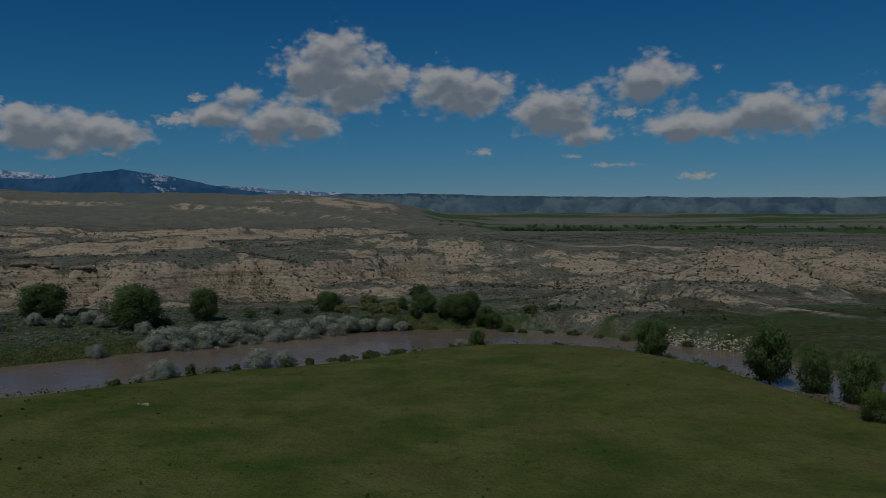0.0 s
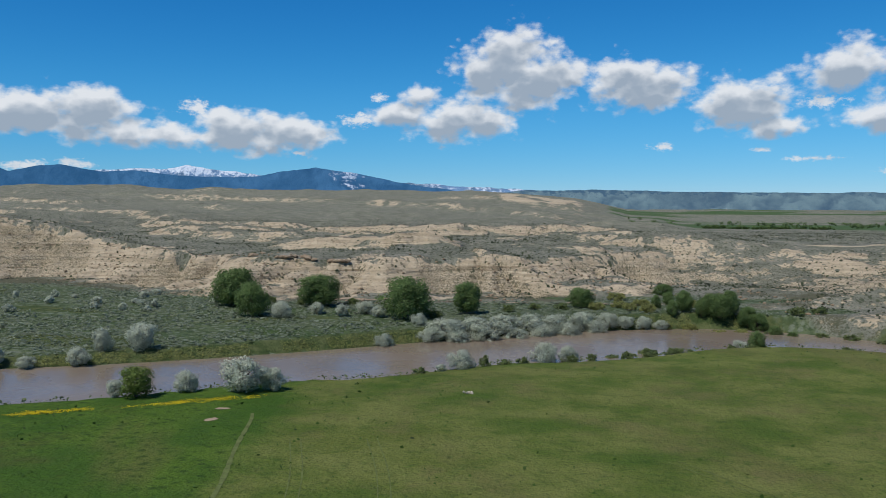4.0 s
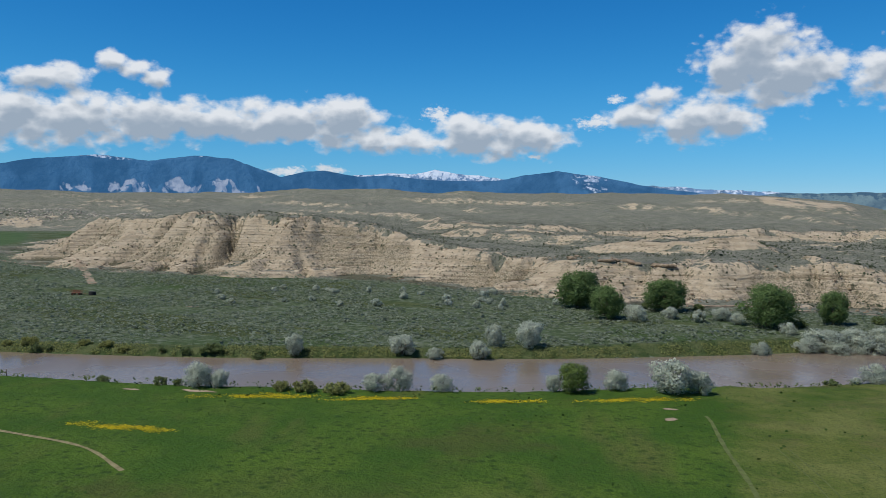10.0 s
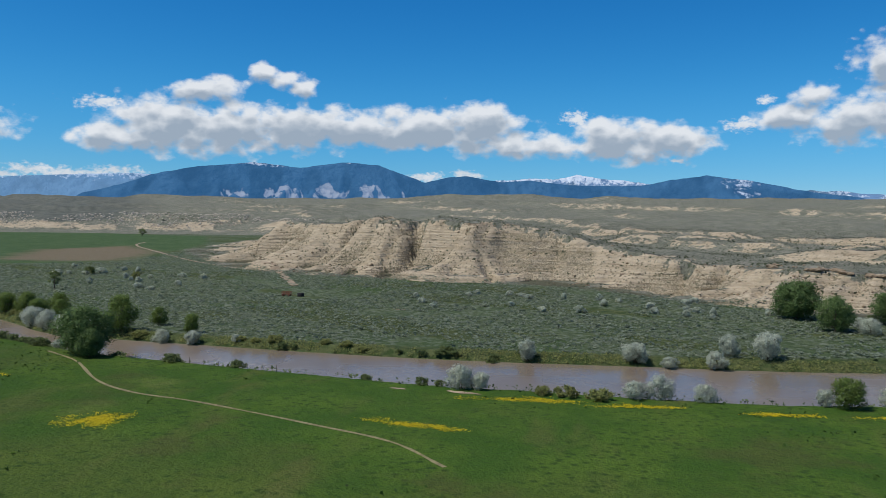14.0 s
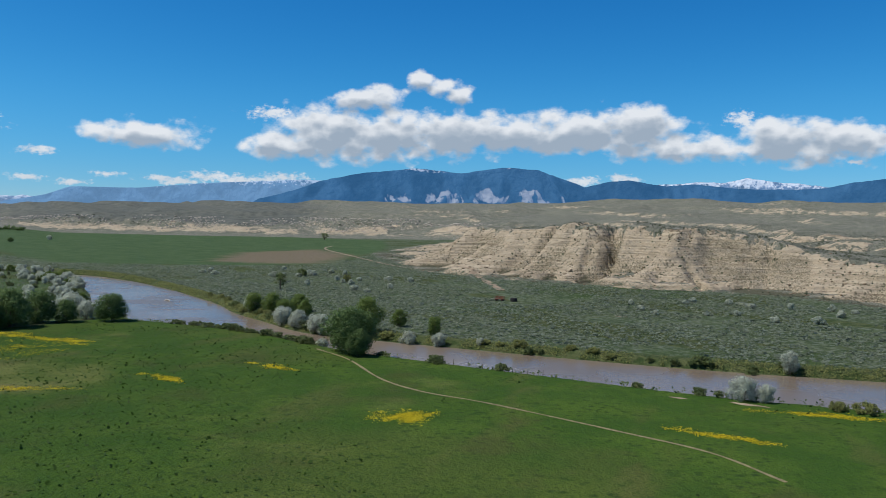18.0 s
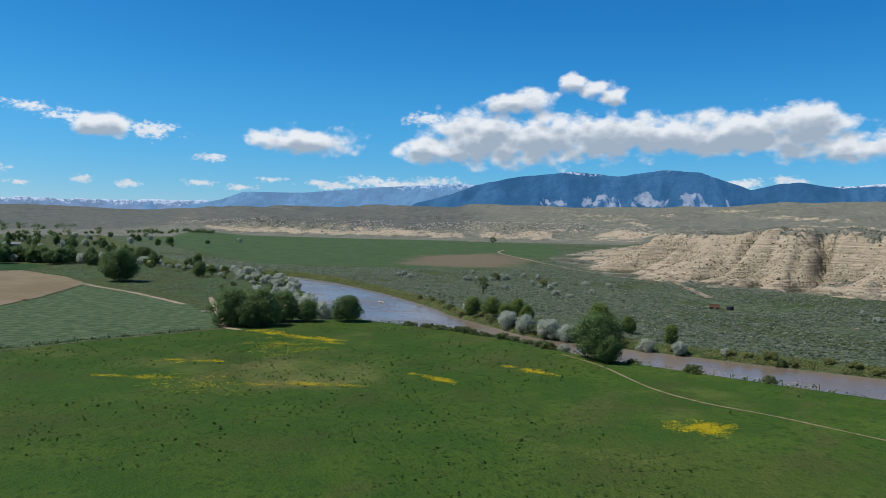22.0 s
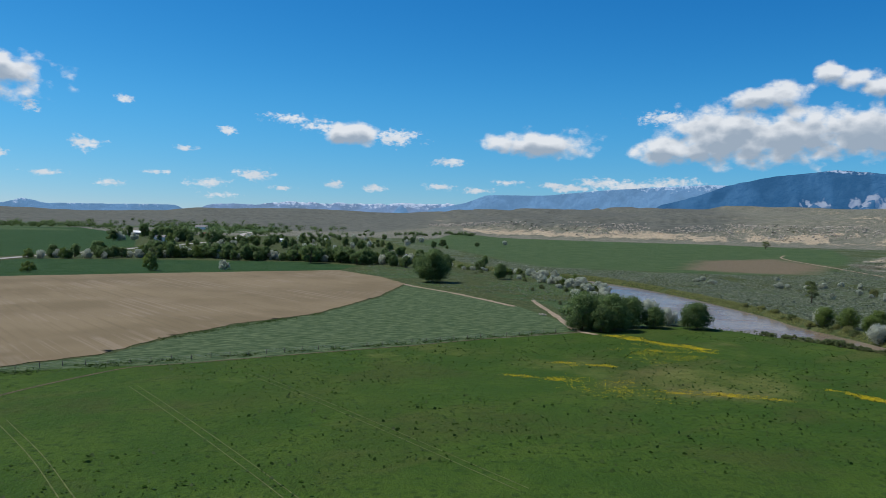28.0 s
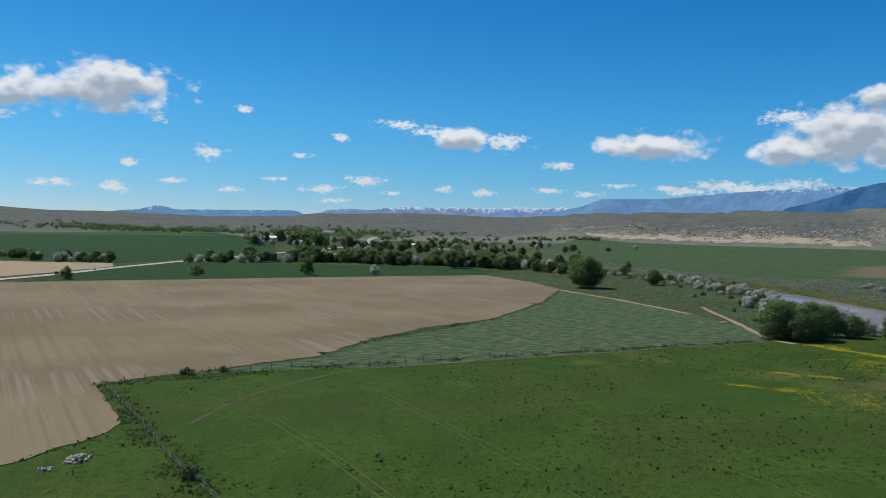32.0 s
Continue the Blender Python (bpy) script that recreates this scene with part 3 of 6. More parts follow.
def fbm(x, y, octaves=4, seed=0, gain=0.5):
    total, amp, norm = 0.0, 1.0, 0.0
    for k in range(octaves):
        total = total + amp * value_noise(x * 2 ** k, y * 2 ** k, seed + 7 * k)
        norm, amp = norm + amp, amp * gain
    return total / norm


def ridged(x, y, octaves=3, seed=0):
    """1 on sharp crests, 0 in rounded hollows."""
    total, amp, norm = 0.0, 1.0, 0.0
    for k in range(octaves):
        total = total + amp * (1 - np.abs(2 * value_noise(x * 2 ** k, y * 2 ** k, seed + 11 * k) - 1))
        norm, amp = norm + amp, amp * 0.5
    return total / norm


def sstep(lo, hi, v):
    t = np.clip((v - lo) / (hi - lo), 0, 1)
    return t * t * (3 - 2 * t)


def curve(points, steps=6):
    """A smooth line through the points."""
    p = np.array(points, float)
    q = np.vstack([2 * p[0] - p[1], p, 2 * p[-1] - p[-2]])
    out = []
    for i in range(1, len(q) - 2):
        for k in range(steps):
            t = k / steps
            out.append(0.5 * (2 * q[i] + (q[i + 1] - q[i - 1]) * t + (2 * q[i - 1] - 5 * q[i] + 4 * q[i + 1] - q[i + 2]) * t * t
                              + (3 * q[i] - q[i - 1] - 3 * q[i + 1] + q[i + 2]) * t ** 3))
    out.append(p[-1])
    return np.array(out)


def polygon_distance(x, y, poly, along=False):
    """Signed distance to a closed polygon, positive inside; and how far along it the nearest place is."""
    p = np.asarray(poly, float)
    best, where, inside, run = np.full(x.shape, 1e18), np.zeros(x.shape), np.zeros(x.shape, bool), 0.0
    for a, b in zip(p, np.roll(p, -1, axis=0)):
        e = b - a
        ll = max(float(e @ e), 1e-9)
        t = np.clip(((x - a[0]) * e[0] + (y - a[1]) * e[1]) / ll, 0, 1)
        dd = (x - a[0] - t * e[0]) ** 2 + (y - a[1] - t * e[1]) ** 2
        near = dd < best
        best = np.where(near, dd, best)
        if along:
            where = np.where(near, run + t * ll ** 0.5, where)
        if a[1] != b[1]:
            inside ^= ((a[1] > y) != (b[1] > y)) & (x < (b[0] - a[0]) * (y - a[1]) / (b[1] - a[1]) + a[0])
        run += ll ** 0.5
    d = np.sqrt(best) * np.where(inside, 1, -1)
    return (d, where) if along else d


NORTH_BANK = curve([(140, 120), (104, 200), (88, 235), (67, 256), (37, 282), (0, 289), (-39, 272), (-71, 249), (-97, 225), (-126, 200), (-152, 181), (-178, 166), (-204, 150),
                    (-230, 136), (-260, 123), (-291, 111), (-317, 101), (-345, 93), (-376, 97), (-410, 102), (-445, 112), (-500, 122), (-547, 128), (-600, 131), (-650, 127), (-690, 108), (-780, 80), (-1000, 90), (-1500, 130)])
SOUTH_BANK = curve([(118, 60), (88, 150), (80, 177), (71, 203), (60, 220), (45, 234), (19, 241), (-4, 236), (-22, 223), (-40, 213), (-58, 205), (-79, 185), (-104, 163), (-133, 138), (-155, 126), (-178, 116), (-201, 105),
                    (-231, 96), (-258, 88), (-288, 80), (-315, 77), (-340, 76), (-361, 71), (-384, 63), (-404, 58), (-466, 66), (-527, 84), (-600, 100), (-657, 102), (-700, 82), (-780, 60), (-1000, 72), (-1500, 112)])
RIVER = np.vstack([NORTH_BANK, SOUTH_BANK[::-1]])
# the foot of the bluffs, from the far west to the east
FOOT = [(-4900, 900), (-2500, 420), (-1950, 280), (-1740, 330), (-1600, 500), (-1450, 610), (-1380, 740), (-1250, 860), (-1080, 840), (-930, 640), (-760, 440), (-690, 392), (-600, 345), (-520, 302), (-470, 297),
        (-430, 301), (-390, 314), (-358, 304), (-325, 330), (-285, 340), (-240, 322), (-205, 305), (-165, 297), (-125, 294), (-90, 309), (-55, 318), (-28, 345), (8, 352), (26, 302), (45, 279), (65, 264), (88, 257),
        (115, 264), (150, 283), (230, 285), (420, 240), (900, 150), (4900, -900), (4900, 5200), (-4900, 5200)]
SKY_AZ = [-60, -25, 0, 3, 5, 9.6, 16, 27, 39, 50, 58, 66, 74, 78, 81.6, 88.5, 91, 93, 98, 102.7, 106.5, 110.6, 130]
SKY_EL = [0.55, 0.55, 0.6, 1.25, 1.5, 1.78, 1.83, 1.78, 1.62, 1.33, 1.22, 1.05, 0.88, 0.7, 0.76, 0.66, 0.72, 0.42, 0.3, 0.5, 0.56, 0.8, 0.9]


def river_distance(x, y):
    """Signed distance to the river's banks, positive over the water; worked out near it only."""
    x, y = np.asarray(x, float), np.asarray(y, float)
    out_d = np.full(x.shape, -60.0)
    near = (x > -1540) & (x < 180) & (y > 30) & (y < 330)
    near &= ~((x < -330) & (y > 190)) & ~((x > -120) & (x < 40) & (y < 130))
    out_d[near] = polygon_distance(x[near], y[near], RIVER)
    return out_d


def land(x, y, full=False):
    """Height of the ground; with full also the river's and the bluff's distances."""
    x, y = np.asarray(x, float), np.asarray(y, float)
    dx, dy = x - CENTRE[0], y - CENTRE[1]
    r, az = np.hypot(dx, dy), np.degrees(np.arctan2(-dx, dy))
    river = river_distance(x, y)
    d, s = polygon_distance(x, y, FOOT, True)
    north = sstep(0, 40, d + 150)
    flat = 0.0085 * np.maximum(0, r - 620) * sstep(1, 0, (r - 2600) / 1500) + 3.2 * sstep(-130, 0, d) * sstep(700, 300, np.abs(x + 200) * 0.9)
    flat = flat + 0.35 * (fbm(x / 40, y / 40, 3, 3) - 0.5) * sstep(-4, 12, -river)
    # the eastern pasture falls gently to the bend of the river
    flat = flat - 1.25 * sstep(34, 3, -river) * sstep(-115, -60, x) * sstep(262, 246, y + 0.5 * np.maximum(x - 20, 0)) * (d < -8)
    east = sstep(-40, 45, x - 0.05 * (y - 300))
    # width of the slope: steep bluffs in the west, long worn slopes in the east
    width = np.interp(x, [-2500, -1100, -700, -560, -330, -250, -60, 0, 60, 200, 600], [190, 170, 80, 52, 50, 38, 50, 110, 155, 200, 240])
    wide = np.interp(width, [44, 200], [0.8, 2.0])
    bend = 14 * (fbm(s / 70, d / 70, 2, 77) - 0.5)
    bend = bend + 9 * (fbm(s / 22, d / 22, 2, 78) - 0.5)
    gully = np.abs(2 * value_noise((s + bend) / 36 + 0.4, d / 150 + 3, 5) - 1) ** 0.75
    fine = np.abs(2 * value_noise((s - bend) / 11.5, d / 70, 9) - 1) ** 0.85
    bite = (25 * (1 - gully) + 11 * (1 - fine)) * sstep(-10, 24, d) * wide
    de = d - bite + 9
    u = np.clip(de / width, 0, 1)
    slope = 1 - (1 - u) ** 1.45
    steps = u * 3.4 + 1.3 * fbm(s / 90, d / 90, 3, 21)
    slope = np.clip(slope + 0.06 * (sstep(0.0, 0.75, steps % 1) - (steps % 1)) * np.sin(u * math.pi), 0, 1)
    notch = (6 * (1 - gully) + 3.0 * (1 - fine)) * np.exp(-np.maximum(d - width, 0) / 45) * sstep(1100, 800, r)
    # the humped crest of the near bluff
    hump = np.interp(x, [-700, -662, -588, -526, -487, -456, -416, -366, -327, -284, -240], [0, 0, 11.5, 15.5, 13.5, 17.5, 20.5, 16.5, 10.5, 4.5, 0]) * 1.08 * np.exp(-((d - 62) / 48) ** 2)
    rill = (1 - fine) * np.sin(u * math.pi) * 0.5 + (1 - gully) * np.sin(u * math.pi)
    top = 19 + hump + 2.5 * np.exp(-((x - 180) / 260) ** 2 - ((y - 560) / 230) ** 2)
    rough = 9.0 * (ridged(x / 170, y / 110, 4, 31) - 0.58) + 4.5 * (ridged(x / 52, y / 40, 3, 41) - 0.5)
    top = top + rough * sstep(30, 160, d) * (0.75 + 0.35 * sstep(-150, 0, x)) * (1 - 0.6 * east * sstep(60, 260, d)) * sstep(2400, 1200, r)
    # lines of low scarps, each with a long back slope
    qd = d + 90 * (fbm(x / 230, y / 230, 3, 151) - 0.5) + 22 * (fbm(x / 50, y / 50, 2, 153) - 0.5)
    scarp = np.zeros_like(d)
    for k, (q0, q1, hgt) in enumerate(((105, 250, 8), (235, 430, 8), (400, 700, 9), (680, 1050, 11), (1050, 1500, 14), (1500, 2000, 15))):
        run = np.interp(q0, [100, 1600], [17, 80])
        v = qd - q0 - run * 0.55 * (1 - np.abs(2 * value_noise(x / run, y / (2.2 * run), 161 + k) - 1))
        strong = sstep(0.4, 0.64, fbm(x / (5 * run) + 7 * k, y / (5 * run), 3, 171 + k)) * (1 - 0.8 * east)
        riser = np.clip(v / run, 0, 1)
        top = top + hgt * strong * (riser - sstep(run, q1 - q0, v))
        scarp = np.maximum(scarp, strong * sstep(0.0, 0.08, riser) * sstep(1.0, 0.9, riser))
    # the long rise to the skyline
    r0 = np.interp(az, [-3, 7, 72, 82], [2600, 800, 900, 2150])
    r1 = np.interp(az, [-3, 7, 72, 82], [3800, 3200, 3200, 3300])
    goal = 36 + (r1 - 140) * np.tan(np.radians(np.interp(az, SKY_AZ, SKY_EL)))
    base_far = np.interp(az, [-3, 7, 78, 84], [24, 22, 22, 16])
    v = (r - r0) / (r1 - r0)
    climb = (goal - base_far) * np.clip(v, 0, 1) ** np.interp(az, [-3, 7, 72, 82], [1.2, 1.7, 1.7, 1.3])
    climb = climb - 0.012 * np.maximum(0, r - r1)
    spur = ridged(az / 3.2, r / 900, 4, 51)
    climb = climb * (1 + (0.32 * (spur - 0.62)) * np.clip(v, 0, 1) * np.clip(1.25 - v, 0, 1) * 1.6)
    # benches in the far rise
    climb = climb + 7 * np.abs(((climb / 16 + 0.8 * fbm(x / 400, y / 400, 2, 61)) % 1) - 0.5) * sstep(0.05, 0.25, v) * sstep(1.0, 0.7, v)
    top = top - 3.0 * rill * sstep(1100, 800, r) - notch + 5.0 * (value_noise(s / 48, d * 0, 87) - 0.3) * sstep(1100, 800, r) * sstep(250, 60, d)
    z = flat * (1 - slope) + top * slope + climb * np.maximum(sstep(0, 200, d), sstep(71, 76, az))
    # crags, rills and ledges of the clay faces
    crag = (3.4 * (ridged(x / 19, y / 34, 3, 131) - 0.6) + 1.9 * (ridged(x / 7.5, y / 14, 2, 133) - 0.55)) * sstep(0.02, 0.2, u) * (1 - 0.75 * sstep(0.9, 1.0, u)) * sstep(1500, 900, r)
    z = z + crag * slope ** 0.4
    z = z - (6.0 * (1 - gully) + 2.6 * (1 - fine)) * np.sin(u * math.pi) ** 0.8 * sstep(1300, 900, r) * (1 - 0.5 * east)
    z = z + 3.0 * scarp * (ridged(x / 11, y / 46, 2, 137) - 0.6) * sstep(1700, 1100, r)
    p = 3.7
    q = z / p + 0.5 * fbm(x / 150, y / 150, 2, 141)
    ledge = (np.floor(q) + sstep(0.55, 0.95, q % 1)) * p - (q * p - z) - z
    hard = sstep(0.36, 0.56, fbm(x / 48, z / 3.0, 3, 143))
    z = z + (ledge + 0.15 * p) * 0.6 * hard * (1 - 0.85 * east) * sstep(0.03, 0.15, u) * np.where(r < 1200, 1.0, 0.8) * sstep(3000, 2200, r) * sstep(1.0, 0.97, u * (d < 400) - (d >= 400))
    # the river bed and its banks
    bank = 1 - sstep(0.0, 1.0, -river / np.where(north > 0.5, 7.0, 4.0))
    z = np.where(river > 0, -2.0 - np.minimum(river * 0.35, 2.0), z * (1 - bank) - 2.0 * bank)
    z = z + 9 * (ridged(x / 280, y / 230, 4, 181) - 0.55) * sstep(74, 82, az) * sstep(2000, 2500, r) * sstep(4200, 3600, r)
    if full:
        return z, river, d, s, u, r, az, gully, fine, scarp
    return z


GRID = {}


def surface(x, y):
    """Height of the finished ground sheet, read off its own grid."""
    x, y = np.asarray(x, float), np.asarray(y, float)
    r = np.hypot(x - CENTRE[0], y - CENTRE[1])
    a = (np.degrees(np.arctan2(-(x - CENTRE[0]), y - CENTRE[1])) + 36) % 360 - 36
    i = np.clip(np.searchsorted(GRID["r"], r) - 1, 0, len(GRID["r"]) - 2)
    j = np.clip(np.searchsorted(GRID["a"], a) - 1, 0, len(GRID["a"]) - 2)
    u = (r - GRID["r"][i]) / (GRID["r"][i + 1] - GRID["r"][i])
    v = (a - GRID["a"][j]) / (GRID["a"][j + 1] - GRID["a"][j])
    z = GRID["z"]
    return (z[i, j] * (1 - v) + z[i, j + 1] * v) * (1 - u) + (z[i + 1, j] * (1 - v) + z[i + 1, j + 1] * v) * u


def ground_z(x, y):
    return float(surface(np.array([x]), np.array([y]))[0])


def mesh_object(name, verts, faces, mat, parent=None, smooth=False, uvcols=None):
    me = bpy.data.meshes.new(name)
    verts, faces = np.asarray(verts, np.float32), np.asarray(faces, np.int32)
    k = faces.shape[1]
    me.vertices.add(len(verts)), me.loops.add(faces.size), me.polygons.add(len(faces))
    me.vertices.foreach_set("co", verts.ravel())
    me.loops.foreach_set("vertex_index", faces.ravel())
    me.polygons.foreach_set("loop_start", np.arange(0, faces.size, k, dtype=np.int32))
    if smooth:
        me.polygons.foreach_set("use_smooth", np.ones(len(faces), bool))
    me.update(calc_edges=True)
    for key, val in (uvcols or {}).items():
        at = me.color_attributes.new(key, "FLOAT_COLOR", "POINT")
        at.data.foreach_set("color", np.asarray(val, np.float32).ravel())
    me.materials.append(mat)
    ob = new(name, me)
    if parent:
        ob.parent = parent
    return ob


def grid_faces(nr, nc):
    i = np.arange((nr - 1) * (nc - 1))
    a = (i // (nc - 1)) * nc + i % (nc - 1)
    return np.stack([a, a + nc, a + nc + 1, a + 1], 1)


YOUNG_CROP = [(-394, 2), (-385, -22), (-370, -60), (-359, -95), (-348, -126), (-345, -150), (-340, -176), (-365, -144), (-393, -131), (-424, -110), (-453, -79), (-523, -41), (-603, -10), (-584, -8), (-534, 2), (-473, 10), (-430, 8)]
TILLED = [(-712, -35), (-655, -17), (-603, -12), (-523, -43), (-453, -81), (-424, -112), (-393, -133), (-365, -146), (-340, -178), (-329, -194), (-317, -189), (-292, -179), (-285, -180), (-276, -185),
          (-264, -191), (-200, -235), (-180, -420), (-560, -540), (-624, -324), (-676, -170)]
GREEN_STRIP = [(-716, -34), (-680, -170), (-630, -318), (-683, -308), (-753, -291), (-829, -258), (-827, -155), (-806, -45), (-761, -14)]
DARK_CROP = [(-840, -405), (-815, -300), (-1047, -201), (-1460, -237), (-1901, -384), (-1736, -741), (-1200, -800)]
TAN_FIELD = [(-825, -400), (-813, -312), (-773, -302), (-703, -324), (-600, -372), (-700, -520)]
GREEN_FLAT = [(-1600, 300), (-1557, 390), (-1410, 520), (-1313, 660), (-1115, 720), (-900, 560), (-800, 470), (-640, 296), (-700, 205), (-760, 135), (-1300, 160)]
MEADOW = [(-398, 30), (-430, 14), (-480, 26), (-600, -4), (-700, -26), (-780, 0), (-860, 40), (-800, 66), (-690, 90), (-600, 96), (-527, 80), (-466, 62), (-410, 54)]
FALLOW = [(-726, 239), (-860, 342), (-888, 460), (-725, 390), (-640, 296)]


def make_ground():
    radii, r = [0.0], 20.0
    while r < 4990:
        radii.append(r)
        r += 20 if r < 180 else 3.0 if r < 285 else 1.7 if r < 650 else max(1.7, 0.0075 * (r - 430))
    radii.append(4990.0)
    radii[0] = 0.05
    fine = np.arange(-36, 124, 0.19)
    coarse = np.arange(124, 324.1, 4.0)
    ang = np.radians(np.concatenate([fine, coarse]))
    rr, aa = np.meshgrid(radii, ang, indexing="ij")
    x, y = CENTRE[0] - rr * np.sin(aa), CENTRE[1] + rr * np.cos(aa)
    z, river, d, s, u, r, az, gully, fine, scarp = land(x, y, True)
    GRID["r"], GRID["a"], GRID["z"] = np.asarray(radii), np.degrees(ang), z
    # slope of the ground along and across
    step_r = np.gradient(np.asarray(radii))[:, None]
    gr = np.gradient(z, axis=0) / step_r
    ga = np.gradient(z, axis=1) / np.maximum(np.gradient(aa, axis=1) * rr, 0.05)
    tilt = np.hypot(gr, ga)
    for axis in (0, 1):
        tilt = (tilt + np.roll(tilt, 1, axis) + np.roll(tilt, -1, axis)) / 3
    steep = sstep(0.13, 0.34, tilt)
    up = sstep(0.0, 0.05, u)
    patch = fbm(x / 26, y / 26, 4, 71)
    south = sstep(0, 12, -river) * (d < -60) * (polygon_distance(x, y, np.vstack([SOUTH_BANK[::6], [(-1500, -3000), (3000, -3000), (3000, 60), (118, 60)]])) > -3)
    zero = np.zeros_like(z)
    mask = lambda poly, soft=1.5: sstep(-soft, soft, polygon_distance(x, y, poly))
    near_field = mask([(-404, 58), (-391, 6), (-340, -178), (-329, -194), (-150, -300), (400, -300), (400, 200), (92, 150), (55, 232), (0, 246), (-60, 207), (-133, 138), (-231, 96), (-315, 77), (-361, 71)], 2.0)
    corner = mask([(-330, -194), (-264, -191), (-200, -235), (-150, -300), (-150, -200)], 2.0)
    pasture = np.maximum(near_field, corner) * (river < -1.5)
    brush = sstep(0.06, 0.0, u) * (d < 60) * (south < 0.5) * (az < 84) * (r < 1500)
    # less pale clay in the gullies, a painted stand-in for their weak shading
    crest = sstep(0.25, 0.72, 0.6 * gully + 0.4 * fine)
    face = up * sstep(1.02, 0.8, u) * np.interp(x, [-1100, -800, -60, 20], [0.95, 1.0, 1.0, 0.6]) * (0.7 + 0.3 * crest)
    face = face * np.where(x < -900, sstep(0.6, 0.35, u) * sstep(0.35, 0.5, fbm(x / 120, y / 120, 3, 86)), 1.0)
    warp = 1.6 * fbm(x / 95, y / 70, 4, 73)
    level = 1 - np.abs(2 * ((z / 7.5 + warp) % 1) - 1)
    band = sstep(0.4, 0.75, level) * sstep(0.44, 0.56, fbm(x / 120, y / 45, 5, 75, 0.62)) * np.interp(r, [400, 900, 2400, 3000], [1.0, 0.85, 0.7, 0.0])
    knoll = sstep(0.5, 0.64, ridged(x / 60, y / 36, 4, 43)) * sstep(0.38, 0.56, fbm(x / 110, y / 70, 5, 76, 0.6)) * sstep(1000, 600, r) * np.interp(x, [-320, -100, 0], [0.3, 0.7, 1.0])
    ragged = sstep(0.36, 0.58, fbm(x / 15, y / 8, 4, 83, 0.6))
    rills = sstep(0.3, 0.62, ridged(x / 9, y / 26, 2, 85))
    outer = np.where((az > 52) & (x < -880), sstep(0.55, 0.3, u) * 0.8 + 0.12, 1.0) * np.interp(r, [600, 900, 1500], [1.0, 0.7, 0.5])
    band, knoll = outer * np.maximum(band * 0.5 * ragged, scarp * (0.02 + 0.3 * ragged + 0.32 * rills + 0.2 * sstep(0.42, 0.58, fbm(x / 7, y / 5, 3, 84)))), knoll * (0.25 + 0.55 * ragged)
    clay = np.maximum(np.maximum(face * (0.45 + 0.5 * steep + 0.5 * (patch - 0.4)), 0.7 * band + 0.25 * band * steep), 0.9 * knoll)
    clay = up * np.clip(clay + 0.75 * (steep * (0.45 + 0.3 * ragged + 0.35 * rills) - 0.25) * np.interp(r, [500, 900, 1600], [1.0, 0.75, 0.45]), 0, 1) * sstep(3400, 2600, r) * sstep(-10, 4, az)
    clay = np.maximum(clay, up * np.maximum(np.clip(1.25 * knoll + 0.45 * steep, 0, 1), face * 0.9 * patch * 1.6) * sstep(4, -10, az) * sstep(1100, 700, r))
    clay = np.maximum(clay, 0.66 * (x < -880) * (az > 52) * (az < 74) * up * sstep(0.5, 0.2, u) * sstep(0.02, 0.08, u) * sstep(0.3, 0.55, 0.5 * value_noise(s / 60, d / 90, 90) + 0.5 * ridged(s / 17, d / 160, 2, 95)))
    clay = np.maximum(clay, 0.9 * sstep(2.4, 3.6, az) * sstep(9.5, 7.5, az) * sstep(2250, 2450, r) * sstep(3250, 3050, r) * sstep(0.35, 0.7, ridged(x / 90, y / 300, 3, 94)))
    lush = np.clip(sstep(11, 3, -river), 0, 1) * (river < 0) * (1 - 0.85 * sstep(15, 35, x) * (south < 0.5)) + 0.75 * sstep(0.56, 0.66, fbm(x / 60, y / 25, 3, 81)) * brush
    lush = np.maximum(lush, south * (1 - pasture) * 0.8 * (r < 1900))
    east_plain = 0.75 * sstep(2.5, 0.5, az) * sstep(1250, 1400, r) * (0.35 + 0.65 * sstep(0.4, 0.6, fbm(x / 400, y / 120, 4, 93)))
    valley = mask([(80, 1420), (250, 1330), (900, 1150), (1600, 1700), (500, 2300), (60, 2200)], 40) * 0.8
    farmland = 0.8 * sstep(82, 88, az) * sstep(1500, 1800, r) * sstep(2500, 2100, r) * (0.35 + 0.65 * sstep(0.42, 0.55, fbm(x / 260, y / 160, 3, 89)))
    meadow = 0.75 * mask(MEADOW, 5) * sstep(0.3, 0.5, fbm(x / 30, y / 30, 3, 92))
    flat_green = np.maximum(np.maximum(np.maximum(np.maximum(mask(GREEN_FLAT, 22), valley), east_plain), farmland), meadow)
    # rubble and brush in the gullies and at the foot of the slopes; gully shade is painted in with it
    brush_shade = up * sstep(1.0, 0.9, u) * np.clip(0.5 * sstep(0.5, 0.1, crest) + 0.7 * sstep(0.32, 0.04, u) * sstep(0.35, 0.6, fbm(x / 18, y / 18, 3, 79)), 0, 1) * (r < 1000)
    dry = np.maximum(0.6 * sstep(-95, -78, x + 0.2 * (y - 110)), 0.22 * sstep(60, 20, np.hypot(x + 325, (y + 8) * 1.3))) + 0.35 * sstep(0.5, 0.7, fbm(x / 60, y / 60, 3, 88))
    za = np.stack([pasture, mask(YOUNG_CROP), np.maximum(mask(GREEN_STRIP), mask(DARK_CROP, 3)), brush], -1)
    zb = np.stack([clay, lush, mask(FALLOW, 45) * 0.85, mask(TAN_FIELD, 2)], -1)
